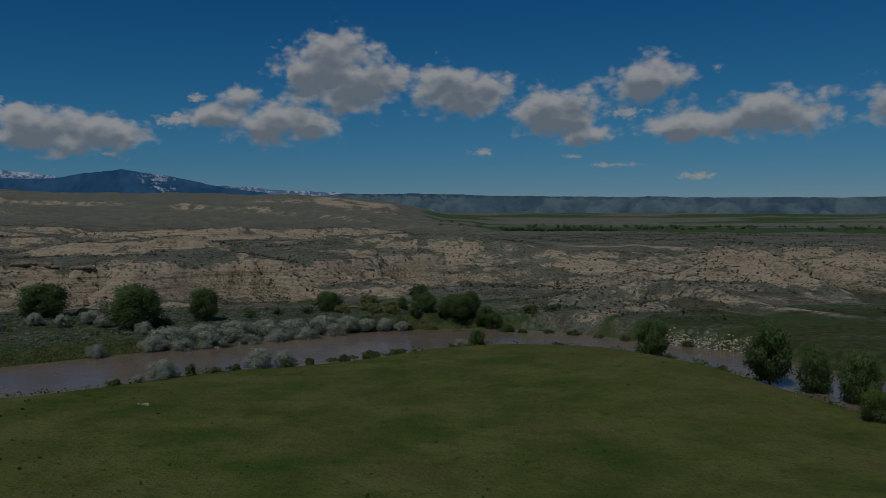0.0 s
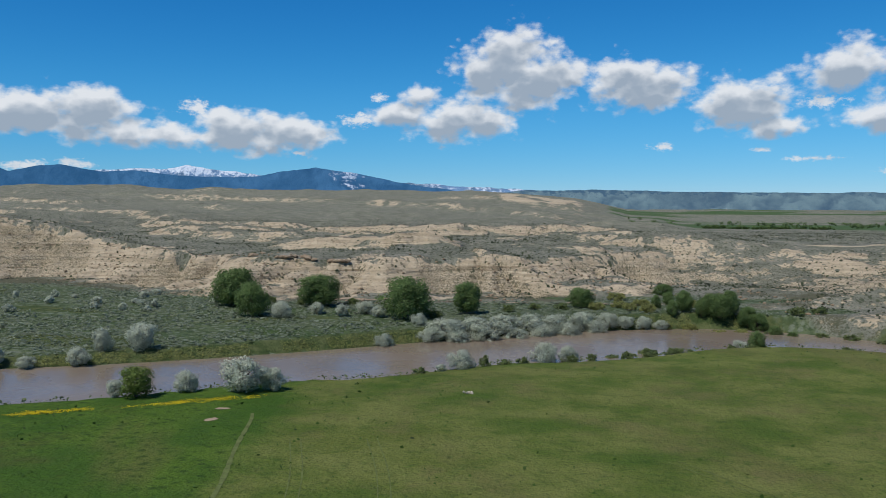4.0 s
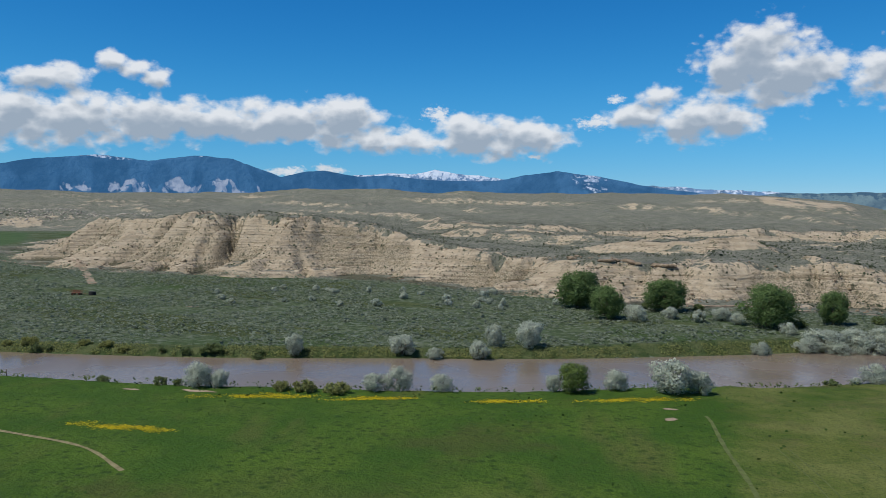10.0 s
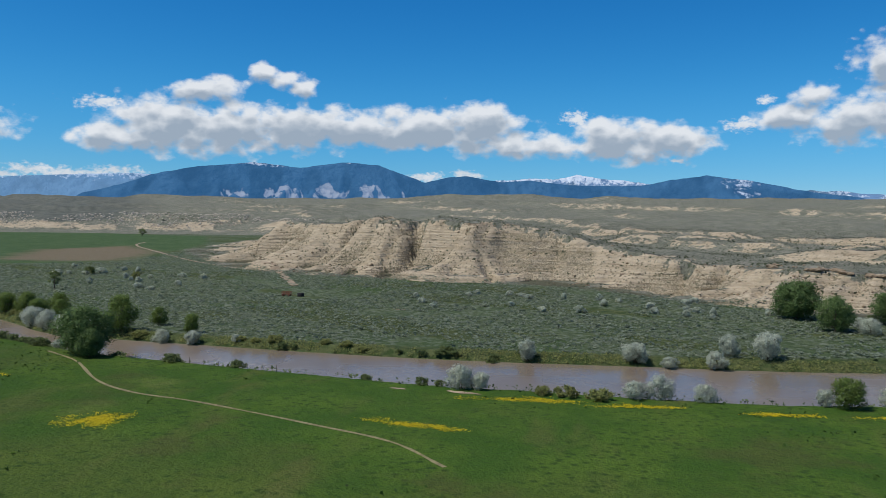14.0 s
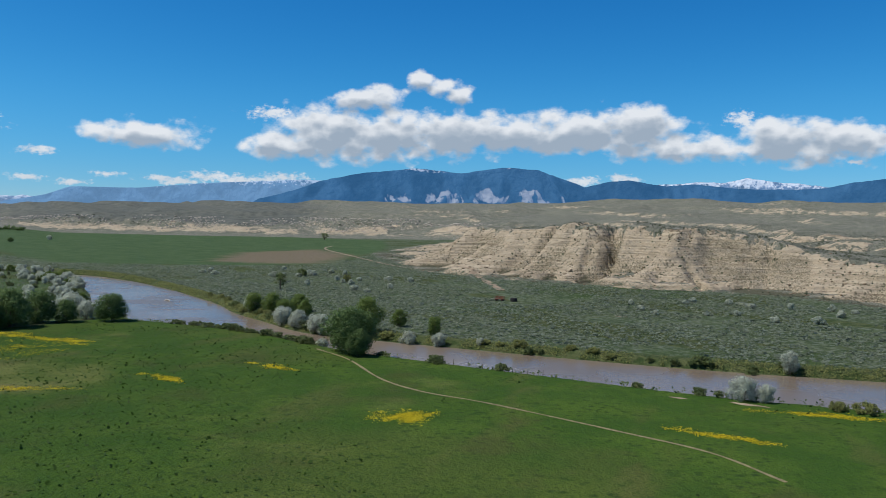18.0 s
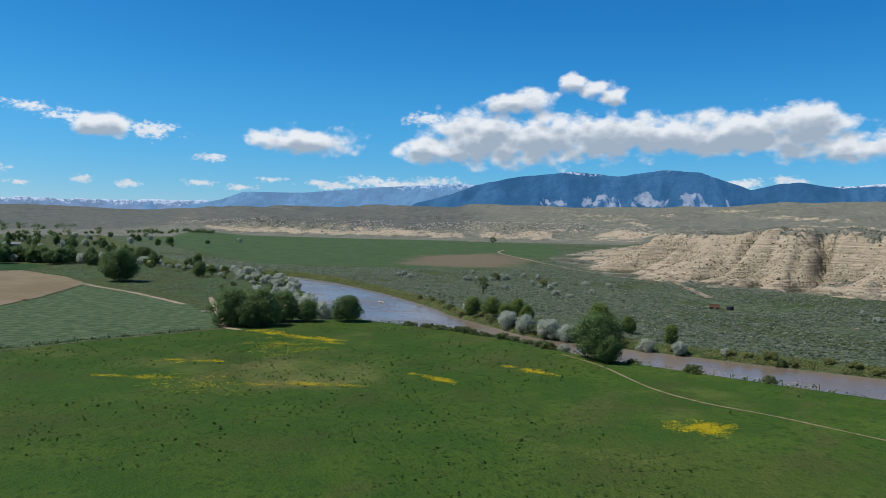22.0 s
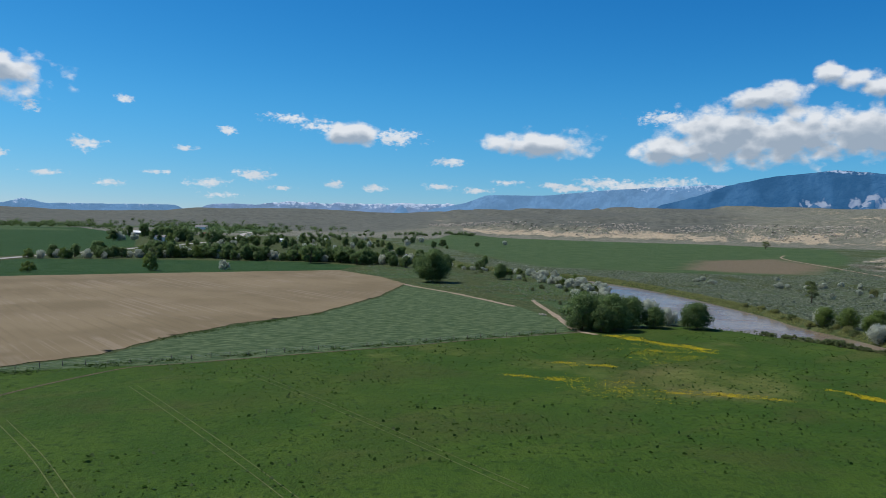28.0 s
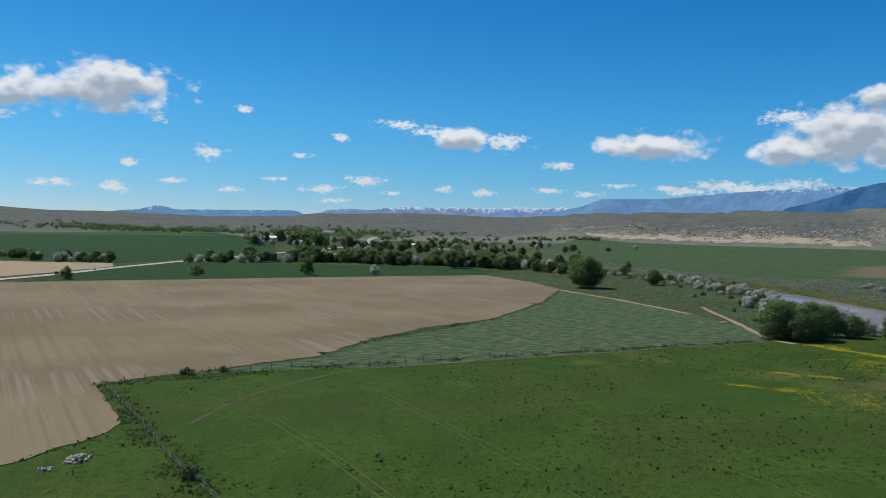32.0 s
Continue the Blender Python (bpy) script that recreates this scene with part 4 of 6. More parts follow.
    zc = np.stack([brush_shade, flat_green, np.clip(dry, 0, 1), np.maximum(sstep(70, 80, az) * sstep(1750, 2100, r), 0.75 * sstep(52, 60, az) * sstep(1150, 1350, r) * sstep(0.35, 0.6, u))], -1)
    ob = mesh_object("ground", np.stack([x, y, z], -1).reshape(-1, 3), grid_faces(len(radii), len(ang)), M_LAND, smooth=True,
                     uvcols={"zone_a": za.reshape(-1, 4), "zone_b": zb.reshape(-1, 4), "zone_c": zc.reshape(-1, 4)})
    tagged(ob, "green pasture, brushy floodplain and eroded buff clay bluffs", "ground", kind="structure")


make_ground()


def ribbon(name, left, right, lift, mat, across=2):
    """A strip between two lines of places, draped on the ground."""
    left, right = np.asarray(left), np.asarray(right)
    k = np.linspace(0, 1, across)[None, :, None]
    p = left[:, None] * (1 - k) + right[:, None] * k
    z = surface(p[..., 0], p[..., 1]) + lift if lift is not None else np.full(p.shape[:2], WATER_Z)
    return mesh_object(name, np.concatenate([p, z[..., None]], -1).reshape(-1, 3), grid_faces(len(left), across), mat, smooth=True)


def offset(line, w):
    t = np.gradient(line, axis=0)
    t = t / np.maximum(np.linalg.norm(t, axis=1, keepdims=True), 1e-6)
    n = np.stack([-t[:, 1], t[:, 0]], 1)
    w = np.asarray(w)
    w = w[:, None] if w.ndim else w
    return line + n * w / 2, line - n * w / 2


def resample(line, n):
    seg = np.concatenate([[0], np.cumsum(np.linalg.norm(np.diff(line, axis=0), axis=1))])
    q = np.linspace(0, seg[-1], n)
    return np.stack([np.interp(q, seg, line[:, 0]), np.interp(q, seg, line[:, 1])], 1)


nb, sb = resample(NORTH_BANK, 300), resample(SOUTH_BANK, 300)
out = (nb - sb) / np.linalg.norm(nb - sb, axis=1, keepdims=True) * 6
water = ribbon("river", nb + out, sb - out, None, M_WATER, 8)
tagged(water, "broad muddy brown river between grassy banks", "water", kind="structure")


def pull_in(poly, x, y):
    """Places outside a polygon, moved to its nearest edge."""
    p = np.asarray(poly, float)
    best, bx, by = np.full(x.shape, 1e18), x.copy(), y.copy()
    for a, b in zip(p, np.roll(p, -1, axis=0)):
        e = b - a
        t = np.clip(((x - a[0]) * e[0] + (y - a[1]) * e[1]) / max(float(e @ e), 1e-9), 0, 1)
        qx, qy = a[0] + t * e[0], a[1] + t * e[1]
        dd = (x - qx) ** 2 + (y - qy) ** 2
        near = dd < best
        best, bx, by = np.where(near, dd, best), np.where(near, qx, bx), np.where(near, qy, by)
    return bx, by


def drape(name, poly, lift, mat, step, label, category="", kind="structure", wobble=0.0):
    """A field: a fine grid cut to the outline and laid on the ground."""
    p = np.asarray(poly, float)
    lo, hi = p.min(0), p.max(0)
    gx, gy = np.meshgrid(np.arange(lo[0], hi[0] + step, step), np.arange(lo[1], hi[1] + step, step), indexing="ij")
    dist = polygon_distance(gx, gy, p)
    f = grid_faces(*gx.shape)
    keep = (dist.ravel()[f] > 0).any(1)
    gx2, gy2 = gx.ravel(), gy.ravel()
    px, py = pull_in(p, gx2, gy2)
    outside = dist.ravel() < 0
    gx2, gy2 = np.where(outside, px, gx2), np.where(outside, py, gy2)
    w = wobble * (fbm(gx2 / 5, gy2 / 5, 3, 91) - 0.5) * outside
    gx2, gy2 = gx2 + w, gy2 + w
    z = surface(gx2, gy2) + lift
    used = np.unique(f[keep])
    remap = np.full(gx2.size, -1)
    remap[used] = np.arange(used.size)
    ob = mesh_object(name, np.stack([gx2, gy2, z], 1)[used], remap[f[keep]], mat, smooth=True)
    return tagged(ob, label, category or name, kind=kind)


drape("tilled_field", TILLED, 0.12, M_FIELD, 3.0, "bare brown tilled field with fine furrows beside young crop", "field", wobble=2.0)

ROAD = curve([(-520, -385), (-600, -350), (-683, -315), (-753, -296), (-856, -262), (-930, -230), (-1068, -178), (-1180, -135), (-1290, -100), (-1450, -85), (-1600, -75), (-1720, -62), (-1800, -110), (-1950, -260)], 8)
tagged(ribbon("road", *offset(ROAD, 9.0), 0.35, M_GRAVEL, 4), "pale two-lane road between green fields", "road", kind="structure")


def path(name, pts, width, mat, label, lift=0.07, kind="structure", category="track"):
    line = resample(curve(pts), 90)
    w = width * (0.7 + 0.6 * value_noise(np.arange(90) / 2.5, np.zeros(90), len(pts)))
    return tagged(ribbon(name, *offset(line, w), lift, mat, 3), label, category, kind=kind)


path("dirt_track", [(-600, -13), (-584, -11), (-534, 0), (-473, 8)], 3.0, M_DIRT, "bare brown dirt track along the young crop")
path("dirt_track", [(-500, 27), (-480, 22), (-436, 12), (-397, 2), (-384, 4)], 2.4, M_DIRT, "pale dirt track running to the willow grove")
path("dirt_track", [(-960, 520), (-891, 465), (-738, 390), (-605, 328), (-537, 306), (-482, 303)], 2.8, M_DIRT, "pale dirt track below the bluffs", 0.2)
path("dirt_track", [(-482, 303), (-461, 291), (-430, 268), (-400, 247)], 4.0, M_DIRT, "pale eroded wash at the foot of the bluff", 0.2)
path("trampled_trail", [(-300, 70), (-280, 67), (-255, 58), (-238, 56), (-223, 59), (-205, 61), (-187, 62), (-172, 62), (-158, 57)], 0.72, M_TRAIL, "worn straw-coloured trail across the pasture", 0.05)
path("bank_road", [(-140, 300), (-103, 302), (-71, 309), (-32, 313), (-8, 320)], 3.0, M_DIRT, "pale dirt road below the bluffs", 0.25)
path("ditch", [(-391, 4), (-385, -22), (-370, -60), (-359, -94), (-348, -126), (-343, -138), (-321, -155), (-305, -163), (-291, -167)], 0.8, M_DITCH, "shallow brown ditch between pasture and crop", 0.05)

path("worn_path", [(-93, 133), (-91, 128), (-86, 112), (-79, 92), (-74, 70)], 0.7, M_STRAW, "faint straw path between two pastures", 0.05)
# pairs of wheel marks in the grass
for a, b in [((-79, 119), (-66, 84)), ((-67, 122), (-55, 88)), ((-322, -134), (-236, -105)), ((-294, -153), (-246, -134)), ((-335, -110), (-240, -76)), ((-20, 120), (12, 80))]:
    va, vb = np.array(a, float), np.array(b, float)
    n = np.array([-(vb - va)[1], (vb - va)[0]]) / np.linalg.norm(vb - va)
    for side in (-0.85, 0.85):
        pts = [tuple(va + n * side), tuple((va + vb) / 2 + n * (side + 0.7)), tuple(vb + n * side)]
        path("wheel_mark", pts, 0.2, M_STRAW, "faint pale wheel mark pressed into the pasture", 0.05)
for x, y, a, b in [(-187, 101, 3.4, 1.0), (-200, 95, 1.8, 0.7), (-100, 135, 1.3, 0.8), (-98, 127, 1.2, 1.2), (-388, 3, 3.5, 0.8), (-300, 212, 3.0, 0.9)]:
    ring = [(x + a * math.cos(k * 0.3142) * (0.55 + 0.75 * random.random()), y + b * math.sin(k * 0.3142) * (0.55 + 0.75 * random.random()) + 0.3 * a * math.cos(k * 0.3142)) for k in range(20)]
    drape("sand_patch", ring, 0.06, M_DIRT, 0.6, "pale bare sand patch beside the bank", "sand")

# ---- far mountains ----


def mountain_range(name, profile, r_foot, r_crest, foot_el, mat, label, seed, spurs=2.6, bare=0.0, caps=(), jag=0.13):
    """A range of hills: spurs that run down from an uneven crest."""
    a = np.arange(profile[0][0], profile[-1][0], 0.13)
    el = np.interp(a, [q[0] for q in profile], [q[1] for q in profile])
    el = el + jag * (fbm(a / 0.9, a * 0, 5, seed, 0.6) - 0.5)
    fade = np.minimum(sstep(0, 2.5, a - a[0]), sstep(0, 2.5, a[-1] - a))
    crest = EYE + (r_crest - 140) * np.tan(np.radians(el))
    foot = EYE + (r_foot - 140) * math.tan(radians(foot_el)) - 95
    v = np.linspace(0, 1, 46)
    vv, av = np.meshgrid(v, a, indexing="ij")
    warp = fbm(av / 1.5, vv * 1.5, 3, seed)
    spur = 0.75 * ridged((av + 2.4 * warp + 1.6 * vv) / spurs, vv * 4.0 / spurs + 1.2 * warp, 4, seed + 3) + 0.25 * ridged((av + 1.4 * warp - 1.2 * vv) / 0.9, vv * 5.0 + 2 * warp, 2, seed + 4)
    lift = vv ** 1.15
    bend = np.sin(vv * math.pi) * 0.5
    h = lift - bend * (1 - spur) * 0.95
    h = np.where(vv > 0.985, 1.0, h)
    z = foot + (crest[None] * 1.0 - foot) * h * (0.02 + 0.98 * fade[None])
    rr = r_foot + (r_crest - r_foot) * vv
    ar = np.radians(av)
    x, y = CENTRE[0] - rr * np.sin(ar), CENTRE[1] + rr * np.cos(ar)
    faces = np.zeros_like(vv)
    for c0, half in ((51.5, 1.5), (48.5, 1.6), (45.3, 2.0), (42.6, 1.6), (40.5, 0.8), (38.2, 0.6)):
        faces = np.maximum(faces, sstep(-0.1, 0.7, 1 - np.abs(av - c0) / half - (h - 0.45) / 0.3 + 1.3 * (fbm(av / 0.4, vv * 8, 3, seed + 13) - 0.5)) * sstep(0.36, 0.44, h))
    pale = faces * sstep(0.3, 0.8, ridged(av / 0.45 + 2 * warp, vv * 9, 4, seed + 12)) if caps and bare else bare * sstep(0.36, 0.44, vv) * sstep(0.68, 0.5, vv) * sstep(0.42, 0.56, fbm(av / 1.6, vv * 9.0, 4, seed + 9)) * np.where((av > 39) & (av < 55), 1.0, 0.15 if bare == 1.0 else 1.0)
    cap = np.zeros_like(z)
    for at, half, low in caps:
        cap = np.maximum(cap, sstep(half, half * 0.4, np.abs(av - at)) * sstep(low, 1.0, vv) * (0.95 - 0.7 * spur))
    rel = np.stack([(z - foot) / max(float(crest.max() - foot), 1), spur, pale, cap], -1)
    # a back slope closes the range behind the crest
    xb, yb = CENTRE[0] - (r_crest + 90) * np.sin(np.radians(a)), CENTRE[1] + (r_crest + 90) * np.cos(np.radians(a))
    verts = np.concatenate([np.stack([x, y, z], -1), np.stack([xb, yb, np.full_like(xb, foot)], -1)[None]], 0)
    rel = np.concatenate([rel, rel[:1] * 0], 0)
    ob = mesh_object(name, verts.reshape(-1, 3), grid_faces(len(v) + 1, len(a)), mat, smooth=True, uvcols={"relief": rel.reshape(-1, 4)})
    return tagged(ob, label, "mountains", kind="structure")


# each range has its own painted haze: emission colour and share
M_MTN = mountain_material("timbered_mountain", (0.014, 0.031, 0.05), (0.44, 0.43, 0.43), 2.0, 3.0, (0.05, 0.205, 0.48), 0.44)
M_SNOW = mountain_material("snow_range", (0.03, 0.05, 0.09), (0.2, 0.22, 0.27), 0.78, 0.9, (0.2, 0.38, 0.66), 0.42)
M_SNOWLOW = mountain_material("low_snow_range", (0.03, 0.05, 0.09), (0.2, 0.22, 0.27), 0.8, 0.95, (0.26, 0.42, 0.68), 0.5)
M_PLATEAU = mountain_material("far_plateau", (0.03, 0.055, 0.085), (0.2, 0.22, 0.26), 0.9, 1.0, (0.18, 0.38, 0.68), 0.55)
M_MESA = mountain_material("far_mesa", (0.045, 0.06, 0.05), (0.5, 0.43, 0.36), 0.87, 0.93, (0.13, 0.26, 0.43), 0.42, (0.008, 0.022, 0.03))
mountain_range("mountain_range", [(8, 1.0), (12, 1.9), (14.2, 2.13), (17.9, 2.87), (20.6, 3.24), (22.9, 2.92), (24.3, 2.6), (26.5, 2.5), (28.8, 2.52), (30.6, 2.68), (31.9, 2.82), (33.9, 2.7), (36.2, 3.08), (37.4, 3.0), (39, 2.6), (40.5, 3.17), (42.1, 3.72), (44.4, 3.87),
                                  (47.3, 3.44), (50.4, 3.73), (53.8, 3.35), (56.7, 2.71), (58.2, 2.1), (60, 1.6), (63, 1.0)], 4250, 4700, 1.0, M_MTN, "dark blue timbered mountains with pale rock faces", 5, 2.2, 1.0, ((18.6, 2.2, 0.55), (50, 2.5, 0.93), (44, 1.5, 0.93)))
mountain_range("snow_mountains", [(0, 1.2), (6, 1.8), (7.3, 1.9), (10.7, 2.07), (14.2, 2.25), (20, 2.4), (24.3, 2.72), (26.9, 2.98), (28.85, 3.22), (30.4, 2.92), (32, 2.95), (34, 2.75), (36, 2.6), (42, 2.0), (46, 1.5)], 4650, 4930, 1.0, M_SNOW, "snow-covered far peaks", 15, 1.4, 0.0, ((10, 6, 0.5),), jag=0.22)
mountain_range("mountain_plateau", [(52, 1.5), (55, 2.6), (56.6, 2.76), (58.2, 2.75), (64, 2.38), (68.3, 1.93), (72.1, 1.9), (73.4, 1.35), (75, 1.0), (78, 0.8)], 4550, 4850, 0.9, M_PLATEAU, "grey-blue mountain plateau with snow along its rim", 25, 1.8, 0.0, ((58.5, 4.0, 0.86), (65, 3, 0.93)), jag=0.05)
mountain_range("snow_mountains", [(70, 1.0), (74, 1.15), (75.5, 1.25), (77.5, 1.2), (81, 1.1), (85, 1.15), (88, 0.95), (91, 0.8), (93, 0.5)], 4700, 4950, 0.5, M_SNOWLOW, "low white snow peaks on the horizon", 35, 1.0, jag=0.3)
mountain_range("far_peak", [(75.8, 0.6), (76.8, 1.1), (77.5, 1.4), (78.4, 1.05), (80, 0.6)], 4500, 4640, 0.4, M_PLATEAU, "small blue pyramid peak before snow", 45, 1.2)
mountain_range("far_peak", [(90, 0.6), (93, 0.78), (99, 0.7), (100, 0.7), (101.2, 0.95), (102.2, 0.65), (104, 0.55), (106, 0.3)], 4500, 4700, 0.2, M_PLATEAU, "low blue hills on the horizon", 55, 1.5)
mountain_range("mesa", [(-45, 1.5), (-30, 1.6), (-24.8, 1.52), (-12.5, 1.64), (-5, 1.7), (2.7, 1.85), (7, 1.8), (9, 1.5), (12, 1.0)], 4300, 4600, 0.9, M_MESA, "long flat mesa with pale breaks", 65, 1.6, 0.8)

# ---- plants ----


def part(name, verts, faces, mat, parent, label="", smooth=False):
    ob = mesh_object(name, verts, faces, mat, parent, smooth)
    return tagged(ob, label) if label else ob


def tube(points, radii, sides=7):
    """A tapered limb through the points."""
    p = np.asarray(points, float)
    t = np.gradient(p, axis=0)
    t /= np.maximum(np.linalg.norm(t, axis=1, keepdims=True), 1e-6)
    ref = np.array([0.31, 0.94, 0.12])
    u = np.cross(t, ref)
    u /= np.maximum(np.linalg.norm(u, axis=1, keepdims=True), 1e-6)
    v = np.cross(t, u)
    a = np.linspace(0, 2 * math.pi, sides, endpoint=False)
    ring = p[:, None] + np.asarray(radii)[:, None, None] * (np.cos(a)[None, :, None] * u[:, None] + np.sin(a)[None, :, None] * v[:, None])
    i, j = np.meshgrid(np.arange(len(p) - 1), np.arange(sides), indexing="ij")
    k = (j + 1) % sides
    f = np.stack([i * sides + j, i * sides + k, (i + 1) * sides + k, (i + 1) * sides + j], -1).reshape(-1, 4)
    return ring.reshape(-1, 3), f


def gather(pieces):
    vs, fs, n = [], [], 0
    for v, f in pieces:
        vs.append(v), fs.append(f + n)
        n += len(v)
    return np.concatenate(vs), np.concatenate(fs)


def leaf_cards(rng, places, size, flatness=0.0):
    """Small leaf sprays, each a bent quad turned at random."""
    n = len(places)
    a = rng.normal(size=(n, 3))
    a /= np.linalg.norm(a, axis=1, keepdims=True)
    b = np.cross(a, rng.normal(size=(n, 3)))
    b /= np.maximum(np.linalg.norm(b, axis=1, keepdims=True), 1e-6)
    a[:, 2] *= 1 - flatness
    b[:, 2] *= 1 - flatness
    s = (size * rng.uniform(0.55, 1.3, n))[:, None]
    a, b = a * s, b * s * rng.uniform(0.5, 0.9, n)[:, None]
    q = np.stack([places - a * 0.5, places + b * 0.5, places + a * 0.5, places - b * 0.5], 1)
    return q.reshape(-1, 3), np.arange(4 * n).reshape(-1, 4)


def crown_places(rng, lobes, count):
    """Places of leaves in the outer parts of a crown's lobes; lobes as (x, y, z, r)."""
    lobes = np.asarray(lobes, float)
    w = lobes[:, 3] ** 2
    k = rng.choice(len(lobes), count, p=w / w.sum())
    d = rng.normal(size=(count, 3))
    d /= np.linalg.norm(d, axis=1, keepdims=True)
    rad = lobes[k, 3] * rng.uniform(0.35, 1.0, count) ** 0.4 * rng.uniform(0.85, 1.12, count)
    at = lobes[k, :3] + d * rad[:, None] * np.array((1, 1, 0.85))
    # which way each spray faces: out of its lobe, and out of the whole crown
    whole = at - lobes[:, :3].mean(0)
    whole /= np.maximum(np.linalg.norm(whole, axis=1, keepdims=True), 1e-6)
    return at, 0.8 * d + 0.55 * whole + np.array((0, 0, 0.12))


def spray_way(d):
    return np.repeat(np.concatenate([d, np.ones((len(d), 1))], 1), 4, 0)


def build_tree(name, seed, height, spread, bare, leaves, size, mat, label, category, lobe_n=14, stems=1, group="", flat=False):
    """A tree: tapered trunk with limbs under a crown of many small leaf sprays. bare: how much of the height is clear trunk."""
    rng = np.random.default_rng(seed)
    tree = new(name)
    tagged(tree, label, category, group or name.replace('_', ' ') + 's')
    base, top = height * bare, height
    lobes, limbs = [], []
    for k in range(lobe_n):
        f = (k + 0.5) / lobe_n
        h = base + (top - base) * (0.12 + 0.76 * f)
        out_r = spread * 0.5 * math.sin(math.pi * min(0.95, 0.22 + 0.66 * f)) * rng.uniform(0.35, 0.8)
        if k == lobe_n - 1:
            out_r *= 0.3
        a = k * 2.4 + rng.uniform(-0.5, 0.5)
        rr = spread * rng.uniform(0.13, 0.24)
        rr = min(rr, (top - base) * 0.3)
        lobes.append((math.cos(a) * out_r, math.sin(a) * out_r, min(max(h, base + rr * 0.7), top - rr * 0.8), rr))
    lean = rng.uniform(-0.06, 0.06, 2) * height
    for sidx in range(stems):
        a0 = sidx * 2.1
        foot = np.array([math.cos(a0), math.sin(a0), 0]) * (0.02 * height * (stems > 1))
        tip = foot + np.array([lean[0] + 0.12 * spread * math.cos(a0) * (stems > 1), lean[1] + 0.12 * spread * math.sin(a0) * (stems > 1), height * 0.72])
        q = np.linspace(0, 1, 7)[:, None]
        line = foot * (1 - q) + tip * q + 0.02 * height * np.sin(q * 5 + seed) * np.array([1, 0.6, 0])
        line[0, 2] = -0.4
        r0 = height * (0.028 if stems == 1 else 0.016)
        limbs.append(tube(line, r0 * (1.15 - 0.95 * q[:, 0]), 8))
        for lb in lobes[sidx::stems if leaves > 1000 else 3 * stems]:
            k = min(5, max(1, int(lb[2] / height * 5)))
            a = line[k]
            b = np.array(lb[:3])
            mid = (a + b) / 2 + np.array([0, 0, -0.05 * height])
            limbs.append(tube([a, mid, b], [r0 * 0.45, r0 * 0.3, r0 * 0.1], 4))
    tv, tf = gather(limbs)
    part("trunk", tv, tf, M_BARK, tree, smooth=True)
    places, way = crown_places(rng, lobes, leaves)
    places[:, 2] = np.maximum(places[:, 2], 0.15)
    inner, inner_way = crown_places(rng, [(a, b, c, q * 0.62) for a, b, c, q in lobes], max(40, leaves // 5))
    inner[:, 2] = np.maximum(inner[:, 2], 0.3)
    cv, cf = gather([leaf_cards(rng, places, size), leaf_cards(rng, inner, size * 2.1)])
    mesh_object("crown", cv, cf, mat, tree, uvcols={"spray": np.concatenate([spray_way(way), spray_way(inner_way)])})
    return tree


PROTOS = {}


def plant(kind, x, y, h, w, turn=None, sink=0.15, group=""):
    """Sets one more plant of a kind on the ground, h high and w wide."""
    makers = KINDS[kind]
    k = int(abs(x * 7.3 + y * 3.1)) % len(makers)
    key = (kind, k)
    rng = np.random.default_rng(int(abs(x * 131 + y * 17)) + 5)
    turn = rng.uniform(0, 6.28) if turn is None else turn
    fresh = key not in PROTOS
    if fresh:
        PROTOS[key] = (makers[k][0](), makers[k][1], makers[k][2])
    proto, ph, pw = PROTOS[key]
    m = Matrix.LocRotScale((x, y, ground_z(x, y) - sink), Euler((0, 0, turn)), (w / pw, w / pw * rng.uniform(0.9, 1.1), h / ph))
    if fresh:
        proto.matrix_basis = m
        PROTOS[key] = (proto, ph, pw)
        return proto
    s = proto.scale
    ob = copy_thing(proto, m @ Matrix.Diagonal((1 / s[0], 1 / s[1], 1 / s[2], 1)))
    return ob


def kind_of(name, label, category, mat, variants):
    return [((lambda v=v: build_tree(name, v[0], v[1], v[2], v[3], v[4], v[5], mat, label, category, v[6], v[7])), v[1], v[2]) for v in variants]


